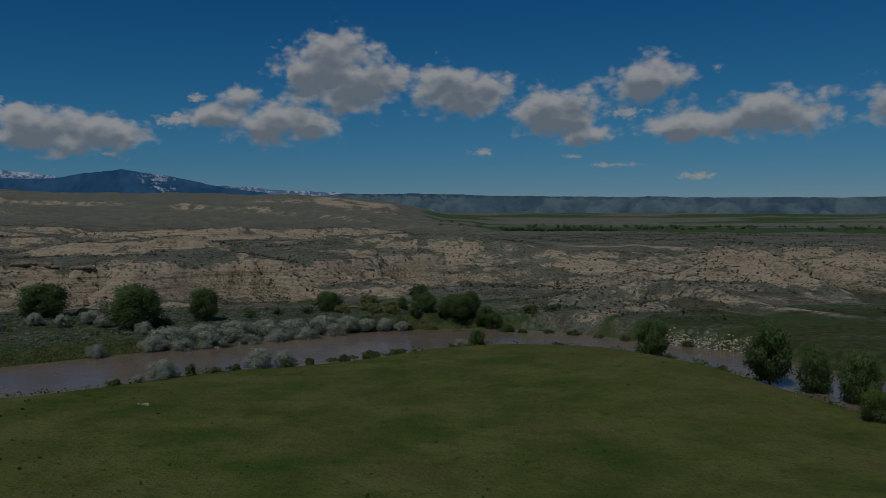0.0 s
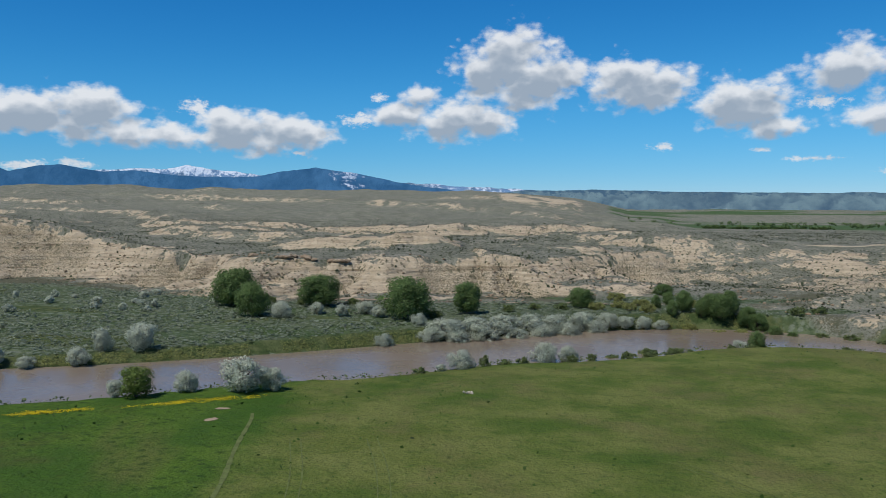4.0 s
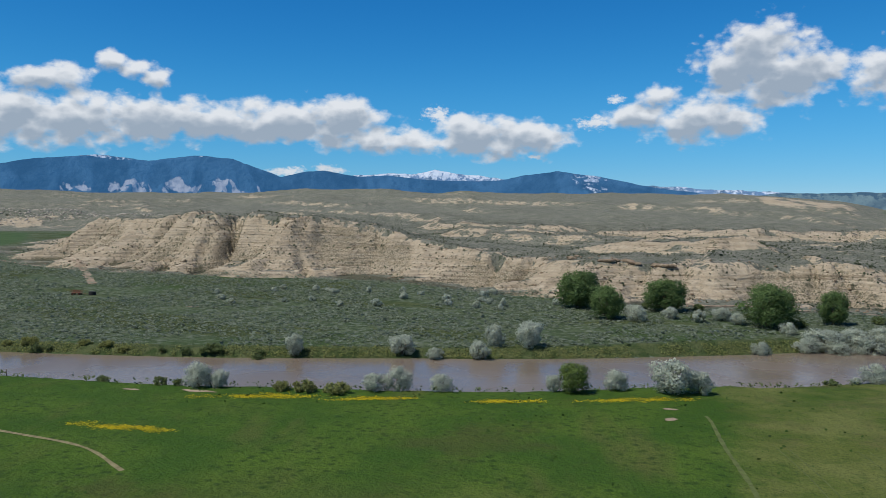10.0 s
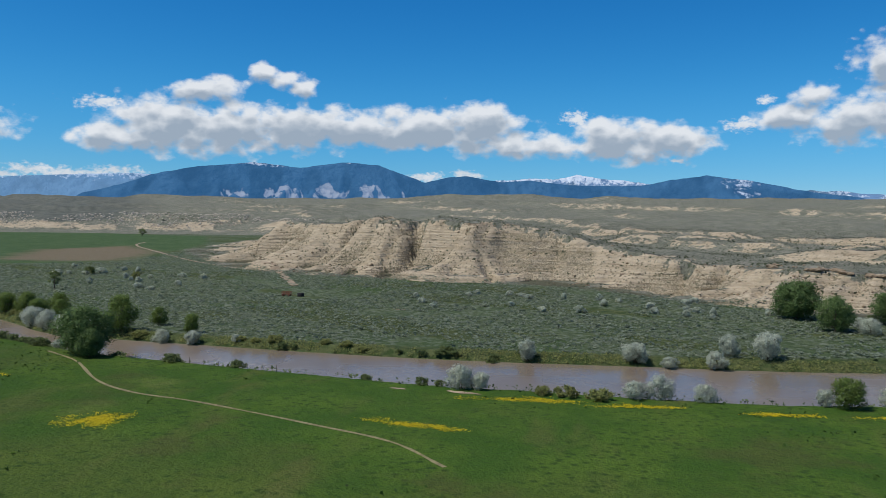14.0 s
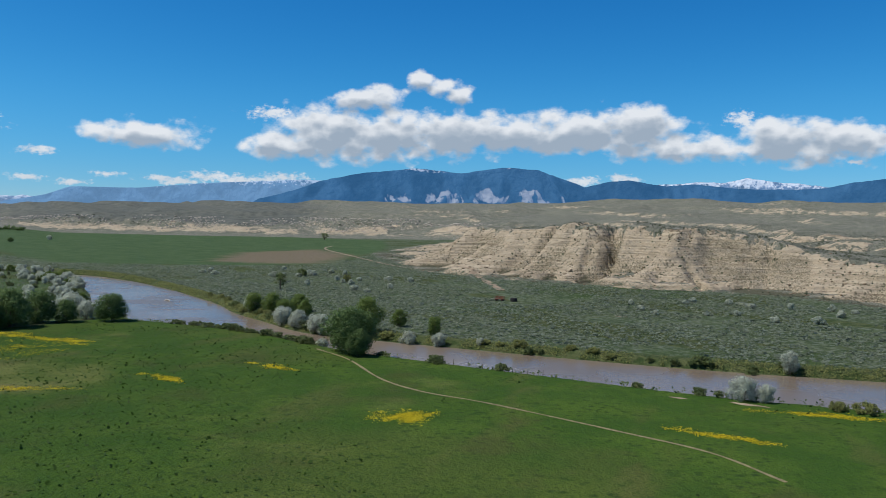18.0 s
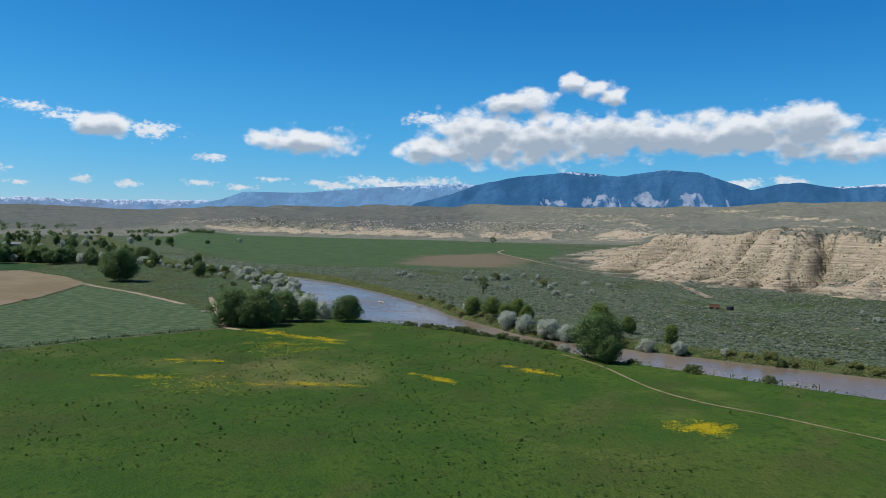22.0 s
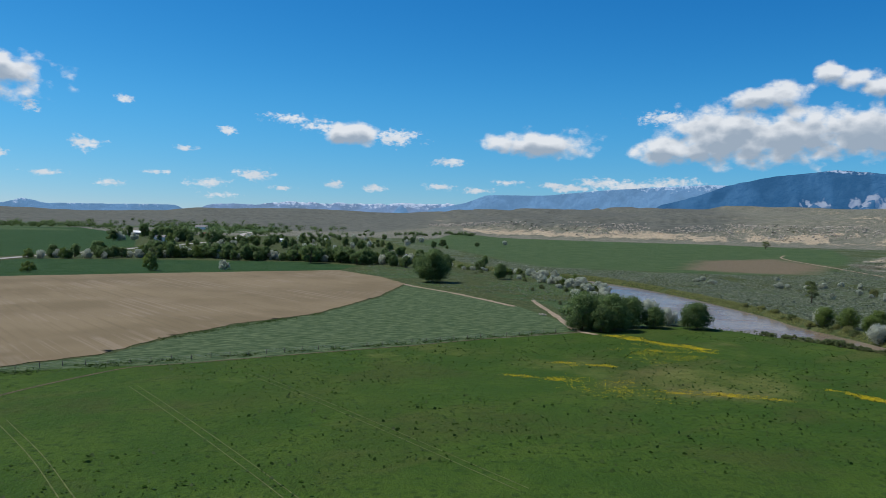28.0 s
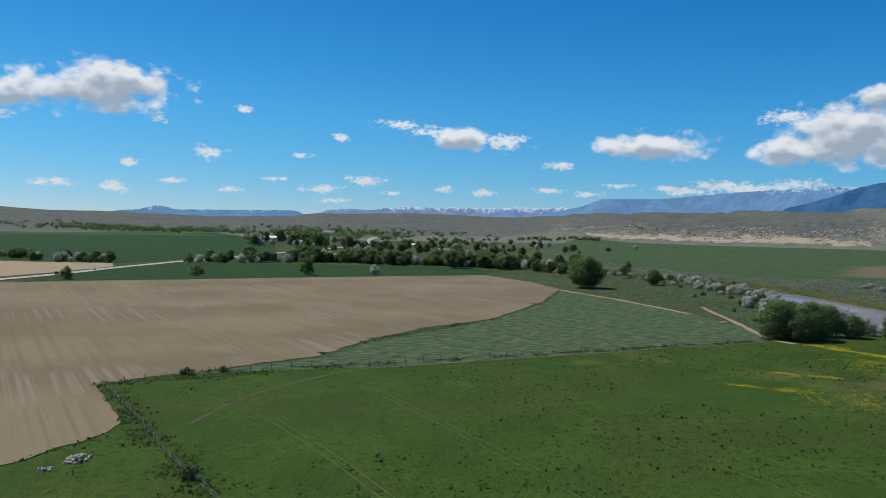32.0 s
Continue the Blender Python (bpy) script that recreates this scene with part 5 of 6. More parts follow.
KINDS = {
    # seed, height, spread, clear trunk, leaf sprays, spray size, lobes, stems
    "cottonwood": kind_of("cottonwood_tree", "dark green round-crowned cottonwood tree by the river", "tree", M_COTTON,
                          [(1, 14, 16, 0.03, 10000, 0.46, 34, 1), (2, 13, 15, 0.02, 9600, 0.46, 32, 2), (3, 14, 14, 0.06, 9000, 0.46, 28, 1), (4, 14, 16, 0.05, 9000, 0.46, 26, 2)]),
    "willow": kind_of("willow_tree", "yellow-green bushy willow tree on the river bank", "tree", M_WILLOW, [(11, 10, 11, 0.03, 6200, 0.33, 26, 3), (12, 9, 10, 0.02, 5800, 0.32, 24, 3)]),
    "grove_willow": kind_of("willow_tree", "dense mid-green willow with foliage down to the grass", "tree", M_COTTON, [(13, 12, 13, 0.0, 8000, 0.39, 28, 3), (14, 11, 12, 0.0, 7600, 0.39, 26, 3)]),
    "olive": kind_of("russian_olive", "silver-grey wild olive bush on the river bank", "bush", M_OLIVE, [(21, 6, 8, 0.0, 4600, 0.25, 24, 3), (22, 5, 7, 0.0, 4200, 0.24, 20, 3), (23, 6, 6.5, 0.02, 4200, 0.24, 19, 3), (24, 6, 9, 0.0, 4600, 0.25, 17, 4)]),
    "shrub": kind_of("green_shrub", "low dark green shrub on the grassy bank", "shrub", M_SHRUB, [(31, 2.4, 5, 0.0, 560, 0.36, 10, 3), (32, 2.4, 4, 0.0, 520, 0.36, 9, 3)]),
    "reeds": kind_of("willow_thicket", "low yellow-green willow thicket on the bank", "shrub", M_REED, [(33, 2.4, 6, 0.0, 1100, 0.3, 12, 4)]),
    "far_tree": kind_of("shade_tree", "dark green shade tree in the farmland", "tree", M_COTTON, [(41, 11, 11, 0.06, 1100, 0.85, 16, 1), (42, 12, 10, 0.05, 1100, 0.85, 15, 1), (43, 9, 11, 0.04, 1000, 0.85, 14, 1), (44, 13, 8, 0.03, 1000, 0.8, 14, 1)]),
    "far_olive": kind_of("russian_olive", "pale grey-green wild olive tree in the farmland", "tree", M_OLIVE, [(51, 6, 8, 0.0, 900, 0.6, 12, 2), (52, 6, 9, 0.0, 900, 0.6, 11, 2)]),
    "far_willow": kind_of("willow_tree", "yellow-green willow tree in the farmland", "tree", M_WILLOW, [(61, 8, 9, 0.02, 950, 0.65, 12, 2)]),
    "thin_tree": kind_of("sparse_tree", "sparse grey-green tree with open branches", "tree", M_SHRUB, [(71, 9, 6, 0.25, 380, 0.55, 8, 1)]),
}

# cottonwoods below the bluffs and along the bend, as (x, y, height, spread)
for q in [(-165, 272, 14.4, 20), (-147, 248, 12, 12.5), (-134, 276, 12, 16), (-97, 258, 14, 20), (-79, 272, 11.5, 10.5), (-42, 300, 7.5, 12.5), (6, 294, 8.5, 13), (15, 291, 7, 8), (-6, 297, 8, 7.5), (-10, 318, 5.5, 5)]:
    plant("cottonwood", *q)
for q in [(57, 224, 12, 9.5), (10, 239, 6.5, 5), (76, 191, 15.5, 12), (83, 183, 12.5, 8.5), (88, 172, 13.5, 9.5), (94, 160, 12, 9), (101, 148, 13, 10)]:
    plant("cottonwood", *q)
for q in [(-289, 74, 13, 17.5), (-283, 72, 8, 8), (-393, 47, 10, 13), (-612, 7, 20, 24), (-800, 57, 14, 18), (-633, 57, 10.5, 9)]:
    plant("cottonwood", *q)
# a dense clump of green willows at the end of the track
for q in [(-397, 5, 13.5, 15), (-394, 15, 13, 14), (-402, 26, 11.5, 12), (-390, 9, 9.5, 10), (-404, 14, 12, 12), (-398, 33, 8, 9)]:
    plant("grove_willow", *q)
# willows across the river in the west, yellow-green
for q in [(-322, 104, 12, 12), (-302, 116, 6.5, 5.5), (-325, 120, 6.5, 7), (-396, 103, 8, 9), (-388, 107, 8.3, 10), (-384, 117, 7.6, 9), (-374, 104, 7, 8), (-366, 108, 7, 7), (-121, 140, 6.5, 8.2), (80, 152, 6.3, 7)]:
    plant("willow", *q)
for q in [(-474, 161, 10, 7.5), (-810, -166, 12, 11)]:
    plant("thin_tree", *q)
plant("thin_tree", -1152, 637, 12, 14)
# silver wild olives
for q in [(-203, 152, 6.3, 6), (-179, 168, 5.7, 8.2), (-170, 170, 3.6, 5.1), (-160, 176, 5.4, 6.6), (-160, 186, 6.5, 6.2), (-151, 190, 7.5, 8.4), (-137, 249, 5.5, 8.4), (-118, 255, 4.5, 5), (-95, 226, 4.2, 6), (-150, 262, 4, 6), (-154, 266, 3.6, 5)]:
    plant("olive", *q)
for q in [(-80, 243, 6.3, 10), (-72, 249, 6.9, 10), (-64, 256, 6.8, 10.3), (-56, 262, 6.6, 9.5), (-48, 268, 5.8, 9.7), (-40, 274, 5.5, 8), (-32, 278, 5.4, 7), (-76, 240, 4.8, 7), (-60, 252, 5, 7), (-84, 238, 4.5, 7), (-68, 246, 5.5, 8), (-52, 259, 5.5, 8), (-44, 265, 5, 8), (-36, 272, 4.8, 7), (-26, 281, 4, 6)]:
    plant("olive", q[0], q[1], q[2], q[3] * 1.3)
for q in [(-190, 104, 5.5, 7), (-186, 106, 4, 4.5), (-157, 120, 3.9, 6), (-153, 123, 5.5, 6.4), (-145, 127, 3.9, 5.5), (-125, 139, 3.7, 4), (-114, 147, 4.6, 6.2), (-103, 150, 7.6, 10.7), (-98, 153, 5, 6), (-70, 189, 2, 3), (-66, 194, 5, 8), (-47, 211, 5.8, 9), (-41, 214, 4.8, 7), (7, 243, 4.1, 3.6), (67, 214, 4.3, 4.6)]:
    plant("olive", *q)
for q in [(-399, 104, 6.8, 7.7), (-362, 96, 6.9, 7.9), (-350, 95, 6.5, 8), (-337, 95, 7, 9.5), (-330, 97, 6, 7), (-303, 106, 4.5, 6.1), (-293, 110, 4.6, 4.8), (-306, 76, 3.3, 4.8), (-415, 40, 9, 10.7), (-404, 42, 6.8, 8.3), (-282, 117, 2.5, 3)]:
    plant("olive", *q)
# low shrubs along the banks
for q in [(-199, 102, 2, 4.5), (-195, 103, 1.6, 3), (-61, 199, 3, 3.4), (-20, 230, 3.4, 8.6), (-12, 235, 2.6, 5.4), (-35, 216, 2.2, 4.4), (34, 243, 2.2, 8), (-265, 84, 2.3, 7.2), (-546, 219, 5, 10), (-266, 121, 2.6, 4.6), (-210, 145, 2, 4)]:
    plant("shrub", *q)
# the green thicket at the foot of the eastern bend
for q in [(-15, 305, 5.5, 4), (-10, 292, 6, 4.5), (-10, 350, 5, 10), (0, 294, 6, 6), (10, 302, 7.5, 8), (18, 289, 6, 7.5), (22, 282, 4.8, 6), (3, 300, 6.5, 7), (27, 279, 3.6, 5)]:
    plant("grove_willow", *q)
for q in [(-30, 328, 3.4, 10), (-18, 295, 3.4, 8), (-24, 298, 3, 7), (-4, 287, 2.6, 8), (5, 283, 2.8, 9), (-12, 286, 2.6, 7), (12, 284, 3, 7), (-36, 296, 3, 8), (-28, 305, 2.8, 8), (-20, 315, 2.6, 9), (-2, 310, 3, 9), (-40, 312, 2.4, 7)]:
    plant("reeds", *q)
for q in [(31, 293, 3, 8), (39, 297, 2.6, 6.5), (36, 279, 2.4, 6), (44, 275, 2.4, 6), (51, 268, 2.2, 5), (58, 262, 2.4, 6), (66, 256, 2.2, 5), (74, 249, 2.2, 5), (-48, 292, 2.6, 7), (-58, 290, 2.4, 6), (-66, 282, 2.6, 6), (-88, 262, 2.6, 6), (-106, 268, 2.6, 6), (-120, 262, 2.4, 6), (-124, 284, 2.8, 6), (-142, 280, 2.6, 6), (-156, 284, 2.6, 6),
          (-25, 228, 2.6, 6), (-30, 222, 2.2, 5), (-8, 238, 2.0, 5), (18, 243, 2.4, 4), (26, 243, 2.0, 5), (44, 237, 2.2, 6), (48, 234, 2.0, 5), (62, 222, 2.2, 5), (70, 206, 2.2, 5), (-52, 206, 1.8, 4), (-75, 188, 1.6, 4)]:
    plant("shrub", *q)
for q in [(-112, 262, 4.6, 7), (-106, 257, 4.2, 6), (-128, 258, 4.4, 6), (-143, 262, 3.8, 6), (-90, 248, 4, 6), (5, 241, 4.2, 5), (14, 244, 2.6, 4), (22, 244, 2.8, 4), (28, 245, 2.6, 3.5), (-20, 283, 4.5, 7), (-14, 284, 3.8, 6)]:
    plant("olive", *q)
for q in [(-168, 112, 2.6, 7), (-162, 114, 2.6, 7), (-173, 110, 2.2, 5), (-497, 219, 4.6, 6.5)]:
    plant("reeds", *q)

# the belt of olives, willows and shrubs that follows the river to the west
rng = np.random.default_rng(77)
for k in range(190):
    t = rng.uniform(0, 1)
    x = -430 - 440 * t
    edge = np.interp(-x, SOUTH_BANK[::-1, 0] * -1 if SOUTH_BANK[0, 0] < SOUTH_BANK[-1, 0] else -SOUTH_BANK[:, 0], SOUTH_BANK[:, 1])
    y = edge - abs(rng.normal(3, 16)) - 2
    kind = rng.choice(["far_olive", "far_olive", "far_willow", "shrub", "shrub"])
    h = rng.uniform(2.5, 6.0) if kind != "shrub" else rng.uniform(1.5, 3)
    plant(str(kind), x, y, h, h * rng.uniform(1.1, 1.7))
# a low hedge of brush on the near bank, and thickets on the far one
bank_rng = np.random.default_rng(78)
for line, x0, x1, n, way in ((SOUTH_BANK, -378, -308, 34, -1), (SOUTH_BANK, -305, -206, 7, -1), (SOUTH_BANK, -70, 60, 16, -1), (NORTH_BANK, -470, -205, 46, 1)):
    for k in range(n):
        x = x0 + (x1 - x0) * (k + bank_rng.uniform(0, 1)) / n
        i = int(np.argmin(np.abs(line[:, 0] - x)))
        y = line[i, 1] + way * bank_rng.uniform(1.8, 4.5)
        h = bank_rng.uniform(1.3, 2.5)
        if bank_rng.uniform() < 0.75:
            plant("shrub" if way < 0 or bank_rng.uniform() < 0.45 else "reeds", x, y, h, h * bank_rng.uniform(1.6, 3.2))
# scattered olives on the northern flat
for k in range(34):
    x = rng.uniform(-330, -170)
    plant("far_olive", x, 200 + (x + 330) * 0.25 + rng.uniform(15, 75), rng.uniform(1.6, 3.4), rng.uniform(3, 5))
for k in range(22):
    plant("far_olive", rng.uniform(-640, -430), rng.uniform(175, 245), rng.uniform(2, 4), rng.uniform(3, 6))
FAR_WOODS = []
# a close belt of trees behind the green strip
for k in range(70):
    q = k / 69
    px, py = np.interp(q, [0, 0.2, 0.45, 0.7, 1], [-836, -850, -862, -830, -800]), -255 + 262 * q
    kind = ["far_olive", "far_tree", "far_tree", "far_olive", "far_willow", "far_tree"][int(rng.integers(0, 6))]
    hh = rng.uniform(5.5, 8) if kind == "far_olive" else rng.uniform(7, 12)
    if np.min(np.hypot(ROAD[:, 0] - px, ROAD[:, 1] - py)) > 12:
        plant(kind, px + rng.normal(0, 6), py + rng.normal(0, 3), hh, hh * rng.uniform(0.95, 1.3))
# woods between the farm fields, row by row: start, end, number, scatter, height
for (x0, y0), (x1, y1), n, scatter, h in [((-880, -168), (-850, -100), 20, 10, 12), ((-850, -105), (-825, -40), 18, 9, 11), ((-830, -45), (-770, 8), 16, 10, 12), ((-770, 5), (-720, 40), 8, 9, 8),
                                          ((-890, -425), (-815, -312), 22, 7, 8.5), ((-1240, -215), (-1180, -120), 14, 22, 15), ((-1150, -150), (-1050, 20), 26, 45, 11), ((-1300, -60), (-1100, 90), 24, 50, 10),
                                          ((-1480, -260), (-1450, -60), 22, 50, 12), ((-1600, 20), (-1250, 140), 22, 50, 9), ((-2000, -420), (-1700, -60), 40, 60, 13), ((-2150, -800), (-1950, -420), 90, 60, 13),
                                          ((-2300, -300), (-1900, 60), 60, 90, 13), ((-1650, 190), (-1500, 330), 12, 14, 9), ((-900, 20), (-780, 70), 12, 22, 9)]:
    for k in range(int(n * 1.8)):
        t = rng.uniform()
        kind = rng.choice(["far_tree", "far_tree", "far_tree", "far_olive", "far_willow"])
        hh = h * rng.uniform(0.6, 1.25) * (0.75 if kind != "far_tree" else 1)
        px, py = x0 + (x1 - x0) * t + rng.normal(0, scatter), y0 + (y1 - y0) * t + rng.normal(0, scatter)
        if np.min(np.hypot(ROAD[:, 0] - px, ROAD[:, 1] - py)) < 15:
            continue
        if px < -1400:
            FAR_WOODS.append((px, py, hh))
        else:
            plant(str(kind), px, py, hh, hh * rng.uniform(0.8, 1.2))
# far tree lines in the north-eastern valley
for k in range(80):
    az = radians(rng.uniform(-26, 1))
    r = rng.choice([1700, 1900, 2300, 2500]) + rng.uniform(-25, 25)
    FAR_WOODS.append((-r * math.sin(az), -140 + r * math.cos(az), rng.uniform(7, 12)))
for k in range(40):
    FAR_WOODS.append((95 + 4.4 * k + rng.normal(0, 2), 1290 - 0.4 * k + rng.normal(0, 5), rng.uniform(5, 8.5)))
# the farthest trees, each a clump of lobes, in one mesh
spray = []
for px, py, hh in FAR_WOODS:
    gz = ground_z(px, py)
    lobes = [(px + rng.normal(0, hh * 0.3), py + rng.normal(0, hh * 0.3), gz + hh * rng.uniform(0.15, 0.7), hh * rng.uniform(0.22, 0.34)) for _ in range(7)]
    spray.append(np.concatenate(crown_places(rng, lobes, 130), 1))
spray = np.concatenate(spray)
cv, cf = leaf_cards(rng, spray[:, :3], 1.9)
tagged(mesh_object("far_woods", cv, cf, M_COTTON, uvcols={"spray": spray_way(spray[:, 3:])}), "dark green far trees across the farm valley", "woods", kind="stuff")
plant("far_tree", -896, -217, 12.5, 17), plant("far_tree", -792, -46, 16, 19), plant("far_tree", -796, -22, 12, 15), plant("far_tree", -855, -110, 14, 15), plant("far_tree", -1344, -215, 20, 17), plant("far_tree", -1300, -190, 19, 17), plant("far_tree", -1250, -186, 17, 16), plant("far_tree", -1390, -240, 17, 16)
plant("far_willow", -704, -159, 12.5, 11), plant("far_olive", -714, -113, 7, 8), plant("far_willow", -688, -229, 7, 9.5), plant("far_willow", -652, -298, 8, 9), plant("shrub", -258, -162, 2.4, 3.2)
plant("shrub", -340, -176, 1.8, 5), plant("shrub", -343, -168, 1.6, 4)


def scatter(name, x, y, size, mat, label, category, seed, cards=4, tall=0.7, spread=0.45, flat=0.55):
    """Many low plants in one mesh, a few leaf sprays each."""
    rng = np.random.default_rng(seed)
    z = surface(x, y)
    n = len(x)
    off = rng.normal(size=(n, cards, 3)) * spread * size[:, None, None]
    off[..., 2] = rng.uniform(0.1, 0.75, (n, cards)) * size[:, None] * tall
    places = np.stack([x, y, z], 1)[:, None] + off
    rep = np.repeat(size, cards)
    v, f = leaf_cards(rng, places.reshape(-1, 3), rep * 0.95, flat)
    return tagged(mesh_object(name, v, f, mat), label, category, kind="stuff")


def spots(rng, n, box):
    return rng.uniform(box[0], box[1], n), rng.uniform(box[2], box[3], n)


# sagebrush over the northern flat
rng = np.random.default_rng(5)
sx, sy = spots(rng, 130000, (-900, 80, 90, 420))
sd = polygon_distance(sx, sy, FOOT)
north_side = polygon_distance(sx, sy, np.vstack([NORTH_BANK[::3], [(-1500, 900), (140, 900)]])) > 6
ok = north_side & (sd < -1) & (polygon_distance(sx, sy, FALLOW) < -5) & (polygon_distance(sx, sy, GREEN_FLAT) < -10) & (fbm(sx / 30, sy / 18, 3, 15) > 0.33)
ok &= rng.uniform(size=len(sx)) < np.clip(1.25 - np.hypot(sx + 150, sy - 60) / 900, 0.3, 1)
sx, sy = sx[ok], sy[ok]
scatter("sagebrush", sx, sy, rng.uniform(0.5, 1.0, len(sx)) ** 2 * 1.75, M_SAGE, "grey-green sagebrush across the floodplain", "sagebrush", 6, 3)
# dark junipers and brush dotting the clay slopes
ux, uy = spots(rng, 85000, (-900, 480, 255, 1100))
ok = polygon_distance(ux, uy, FOOT) > 3
ok &= (fbm(ux / 22, uy / 22, 3, 16) > 0.46) & (rng.uniform(size=len(ux)) < np.clip(1.2 - (uy - 255) / 500, 0.35, 1))
ux, uy = ux[ok], uy[ok]
scatter("slope_brush", ux, uy, rng.uniform(0.4, 1.5, len(ux)), M_DOT, "dark brush dotted over the eroded slopes", "brush", 7, 2)
# brush in the damp meadow between the track and the river
mx, my = spots(rng, 16000, (-860, -390, -30, 110))
ok = polygon_distance(mx, my, MEADOW) > 0
ok &= fbm(mx / 25, my / 25, 3, 19) > 0.4
mx, my = mx[ok], my[ok]
half = len(mx) // 2
scatter("meadow_brush", mx[:half], my[:half], rng.uniform(0.4, 1.3, half), M_SHRUB, "green brush in the damp river meadow", "brush", 21, 4, 0.9)
scatter("meadow_sage", mx[half:], my[half:], rng.uniform(0.4, 1.2, len(mx) - half), M_SAGE, "grey-green sage in the river meadow", "sagebrush", 22, 4, 0.9)
# dark sage dots over the uplands
dx, dy = spots(rng, 150000, (-1000, 620, 250, 1150))
ok = (polygon_distance(dx, dy, FOOT) > 12) & (fbm(dx / 45, dy / 30, 4, 20) > 0.43)
ok &= rng.uniform(size=len(dx)) < np.clip(1.15 - (dy - 260) / 900, 0.3, 1)
dx, dy = dx[ok], dy[ok]
scatter("upland_sage", dx, dy, rng.uniform(0.6, 1.9, len(dx)), M_DOT, "dark sage dotted over the dry uplands", "sagebrush", 23, 1, 0.6, 0.3, 0.2)
# rank weeds along the fence and the tilled field's edge
wx, wy = [], []
for a, b, n, wide in [((-238, -153), (-328, -193), 1500, 2.2), ((-328, -193), (-350, -138), 700, 2.0), ((-350, -138), (-390, -8), 900, 1.2), ((-340, -178), (-453, -80), 900, 1.5), ((-285, -181), (-200, -236), 900, 1.8)]:
    q = rng.uniform(0, 1, n)
    wx.append(a[0] + (b[0] - a[0]) * q + rng.normal(0, wide, n)), wy.append(a[1] + (b[1] - a[1]) * q + rng.normal(0, wide, n))
wx, wy = np.concatenate(wx), np.concatenate(wy)
ok = (fbm(wx / 5, wy / 5, 3, 24) > 0.38) & (polygon_distance(wx, wy, TILLED) < 0.3)
scatter("fence_weeds", wx[ok], wy[ok], rng.uniform(0.25, 0.7, int(ok.sum())), M_TUFT, "rank green weeds along the fence and field edge", "weeds", 25, 3, 0.8, 0.5, 0.2)
# tufts in the pasture
tx, ty = spots(rng, 105000, (-400, 110, -190, 250))
ok = (polygon_distance(tx, ty, [(-400, 50), (-388, 6), (-336, -176), (-150, -190), (110, 100), (80, 180), (30, 240), (0, 240), (-60, 200), (-133, 132), (-231, 90), (-315, 72), (-361, 66)]) > 2) & (fbm(tx / 35, ty / 35, 3, 18) > 0.44)
ok &= rng.uniform(size=len(tx)) < np.interp(tx + 0.4 * (ty - 60), [-230, -90, 0], [0.7, 0.25, 0.05])
tx, ty = tx[ok], ty[ok]
scatter("grass_tufts", tx, ty, rng.uniform(0.25, 0.85, len(tx)), M_TUFT, "dark tufts of rank grass in the pasture", "grass", 8, 1, 0.5, 0.5, 0.15)


def bank_growth(name, line, lo, hi, n, size, mat, label, seed, side, east=120):
    rng = np.random.default_rng(seed)
    k = rng.uniform(0, len(line) - 1.01, n)
    i = k.astype(int)
    p = line[i] + (line[i + 1] - line[i]) * (k - i)[:, None]
    t = line[i + 1] - line[i]
    t /= np.linalg.norm(t, axis=1, keepdims=True)
    nrm = np.stack([-t[:, 1], t[:, 0]], 1) * side
    p = p + nrm * rng.uniform(lo, hi, n)[:, None]
    keep = (p[:, 0] > -760) & (p[:, 0] < east) & (value_noise(k / 1.4, k * 0, seed) > 0.22)
    p = p[keep]
    return scatter(name, p[:, 0], p[:, 1], rng.uniform(*size, len(p)), mat, label, "bank plants", seed + 1, 3, 2.2, 0.5, 0.2)


bank_growth("bank_willows", resample(NORTH_BANK, 400), 0.3, 5.0, 42000, (0.25, 0.55), M_REED, "yellow-green willow scrub along the far bank", 91, -1, 12)
bank_growth("bank_brush", resample(SOUTH_BANK, 400), 1.5, 5.5, 4200, (0.3, 0.9), M_SHRUB, "low dark brush along the near bank", 93, 1)

# yellow flowers in the grass: middle, half lengths, direction, number
rng = np.random.default_rng(12)
fx, fy = [], []
for x, y, a, b, turn, n in [(-222, 39, 5, 4, 20, 260), (-281, 46, 6, 1.6, 15, 120), (-283, 19, 5, 1.5, 10, 120), (-351, 22, 8, 2, 0, 110), (-178, 73, 9, 1.5, 15, 150), (-173, 104, 11, 1.5, 28, 170), (-152, 114, 9, 1.0, 35, 120), (-130, 124, 7, 1.0, 35, 130),
                            (-108, 139, 8, 1.5, 40, 130), (-316, -42, 8, 2, 60, 60), (-332, -26, 7, 1.8, 60, 70), (-376, 11, 8, 3, 20, 140), (-360, 17, 10, 2.5, 20, 140), (-290, -10, 12, 2, 60, 110), (-345, 5, 12, 9, 0, 150), (-300, -30, 16, 8, 30, 90)]:
    n = int(n * 6)
    knots = rng.normal(size=(max(4, n // 40), 2)) * (a * 0.6, b * 0.55)
    p = knots[rng.integers(0, len(knots), n)] + rng.normal(size=(n, 2)) * (a * 0.15, 0.3 + 0.22 * b)
    c, s = math.cos(radians(turn)), math.sin(radians(turn))
    fx.append(x + p[:, 0] * c - p[:, 1] * s), fy.append(y + p[:, 0] * s + p[:, 1] * c)
fx, fy = np.concatenate(fx), np.concatenate(fy)
ok = river_distance(fx, fy) < -3
scatter("yellow_flowers", fx[ok], fy[ok], rng.uniform(0.18, 0.38, int(ok.sum())), M_FLOWER, "bright yellow wildflowers in the grass", "flowers", 13, 2, 0.5, 0.6)

# ---- rocks ----


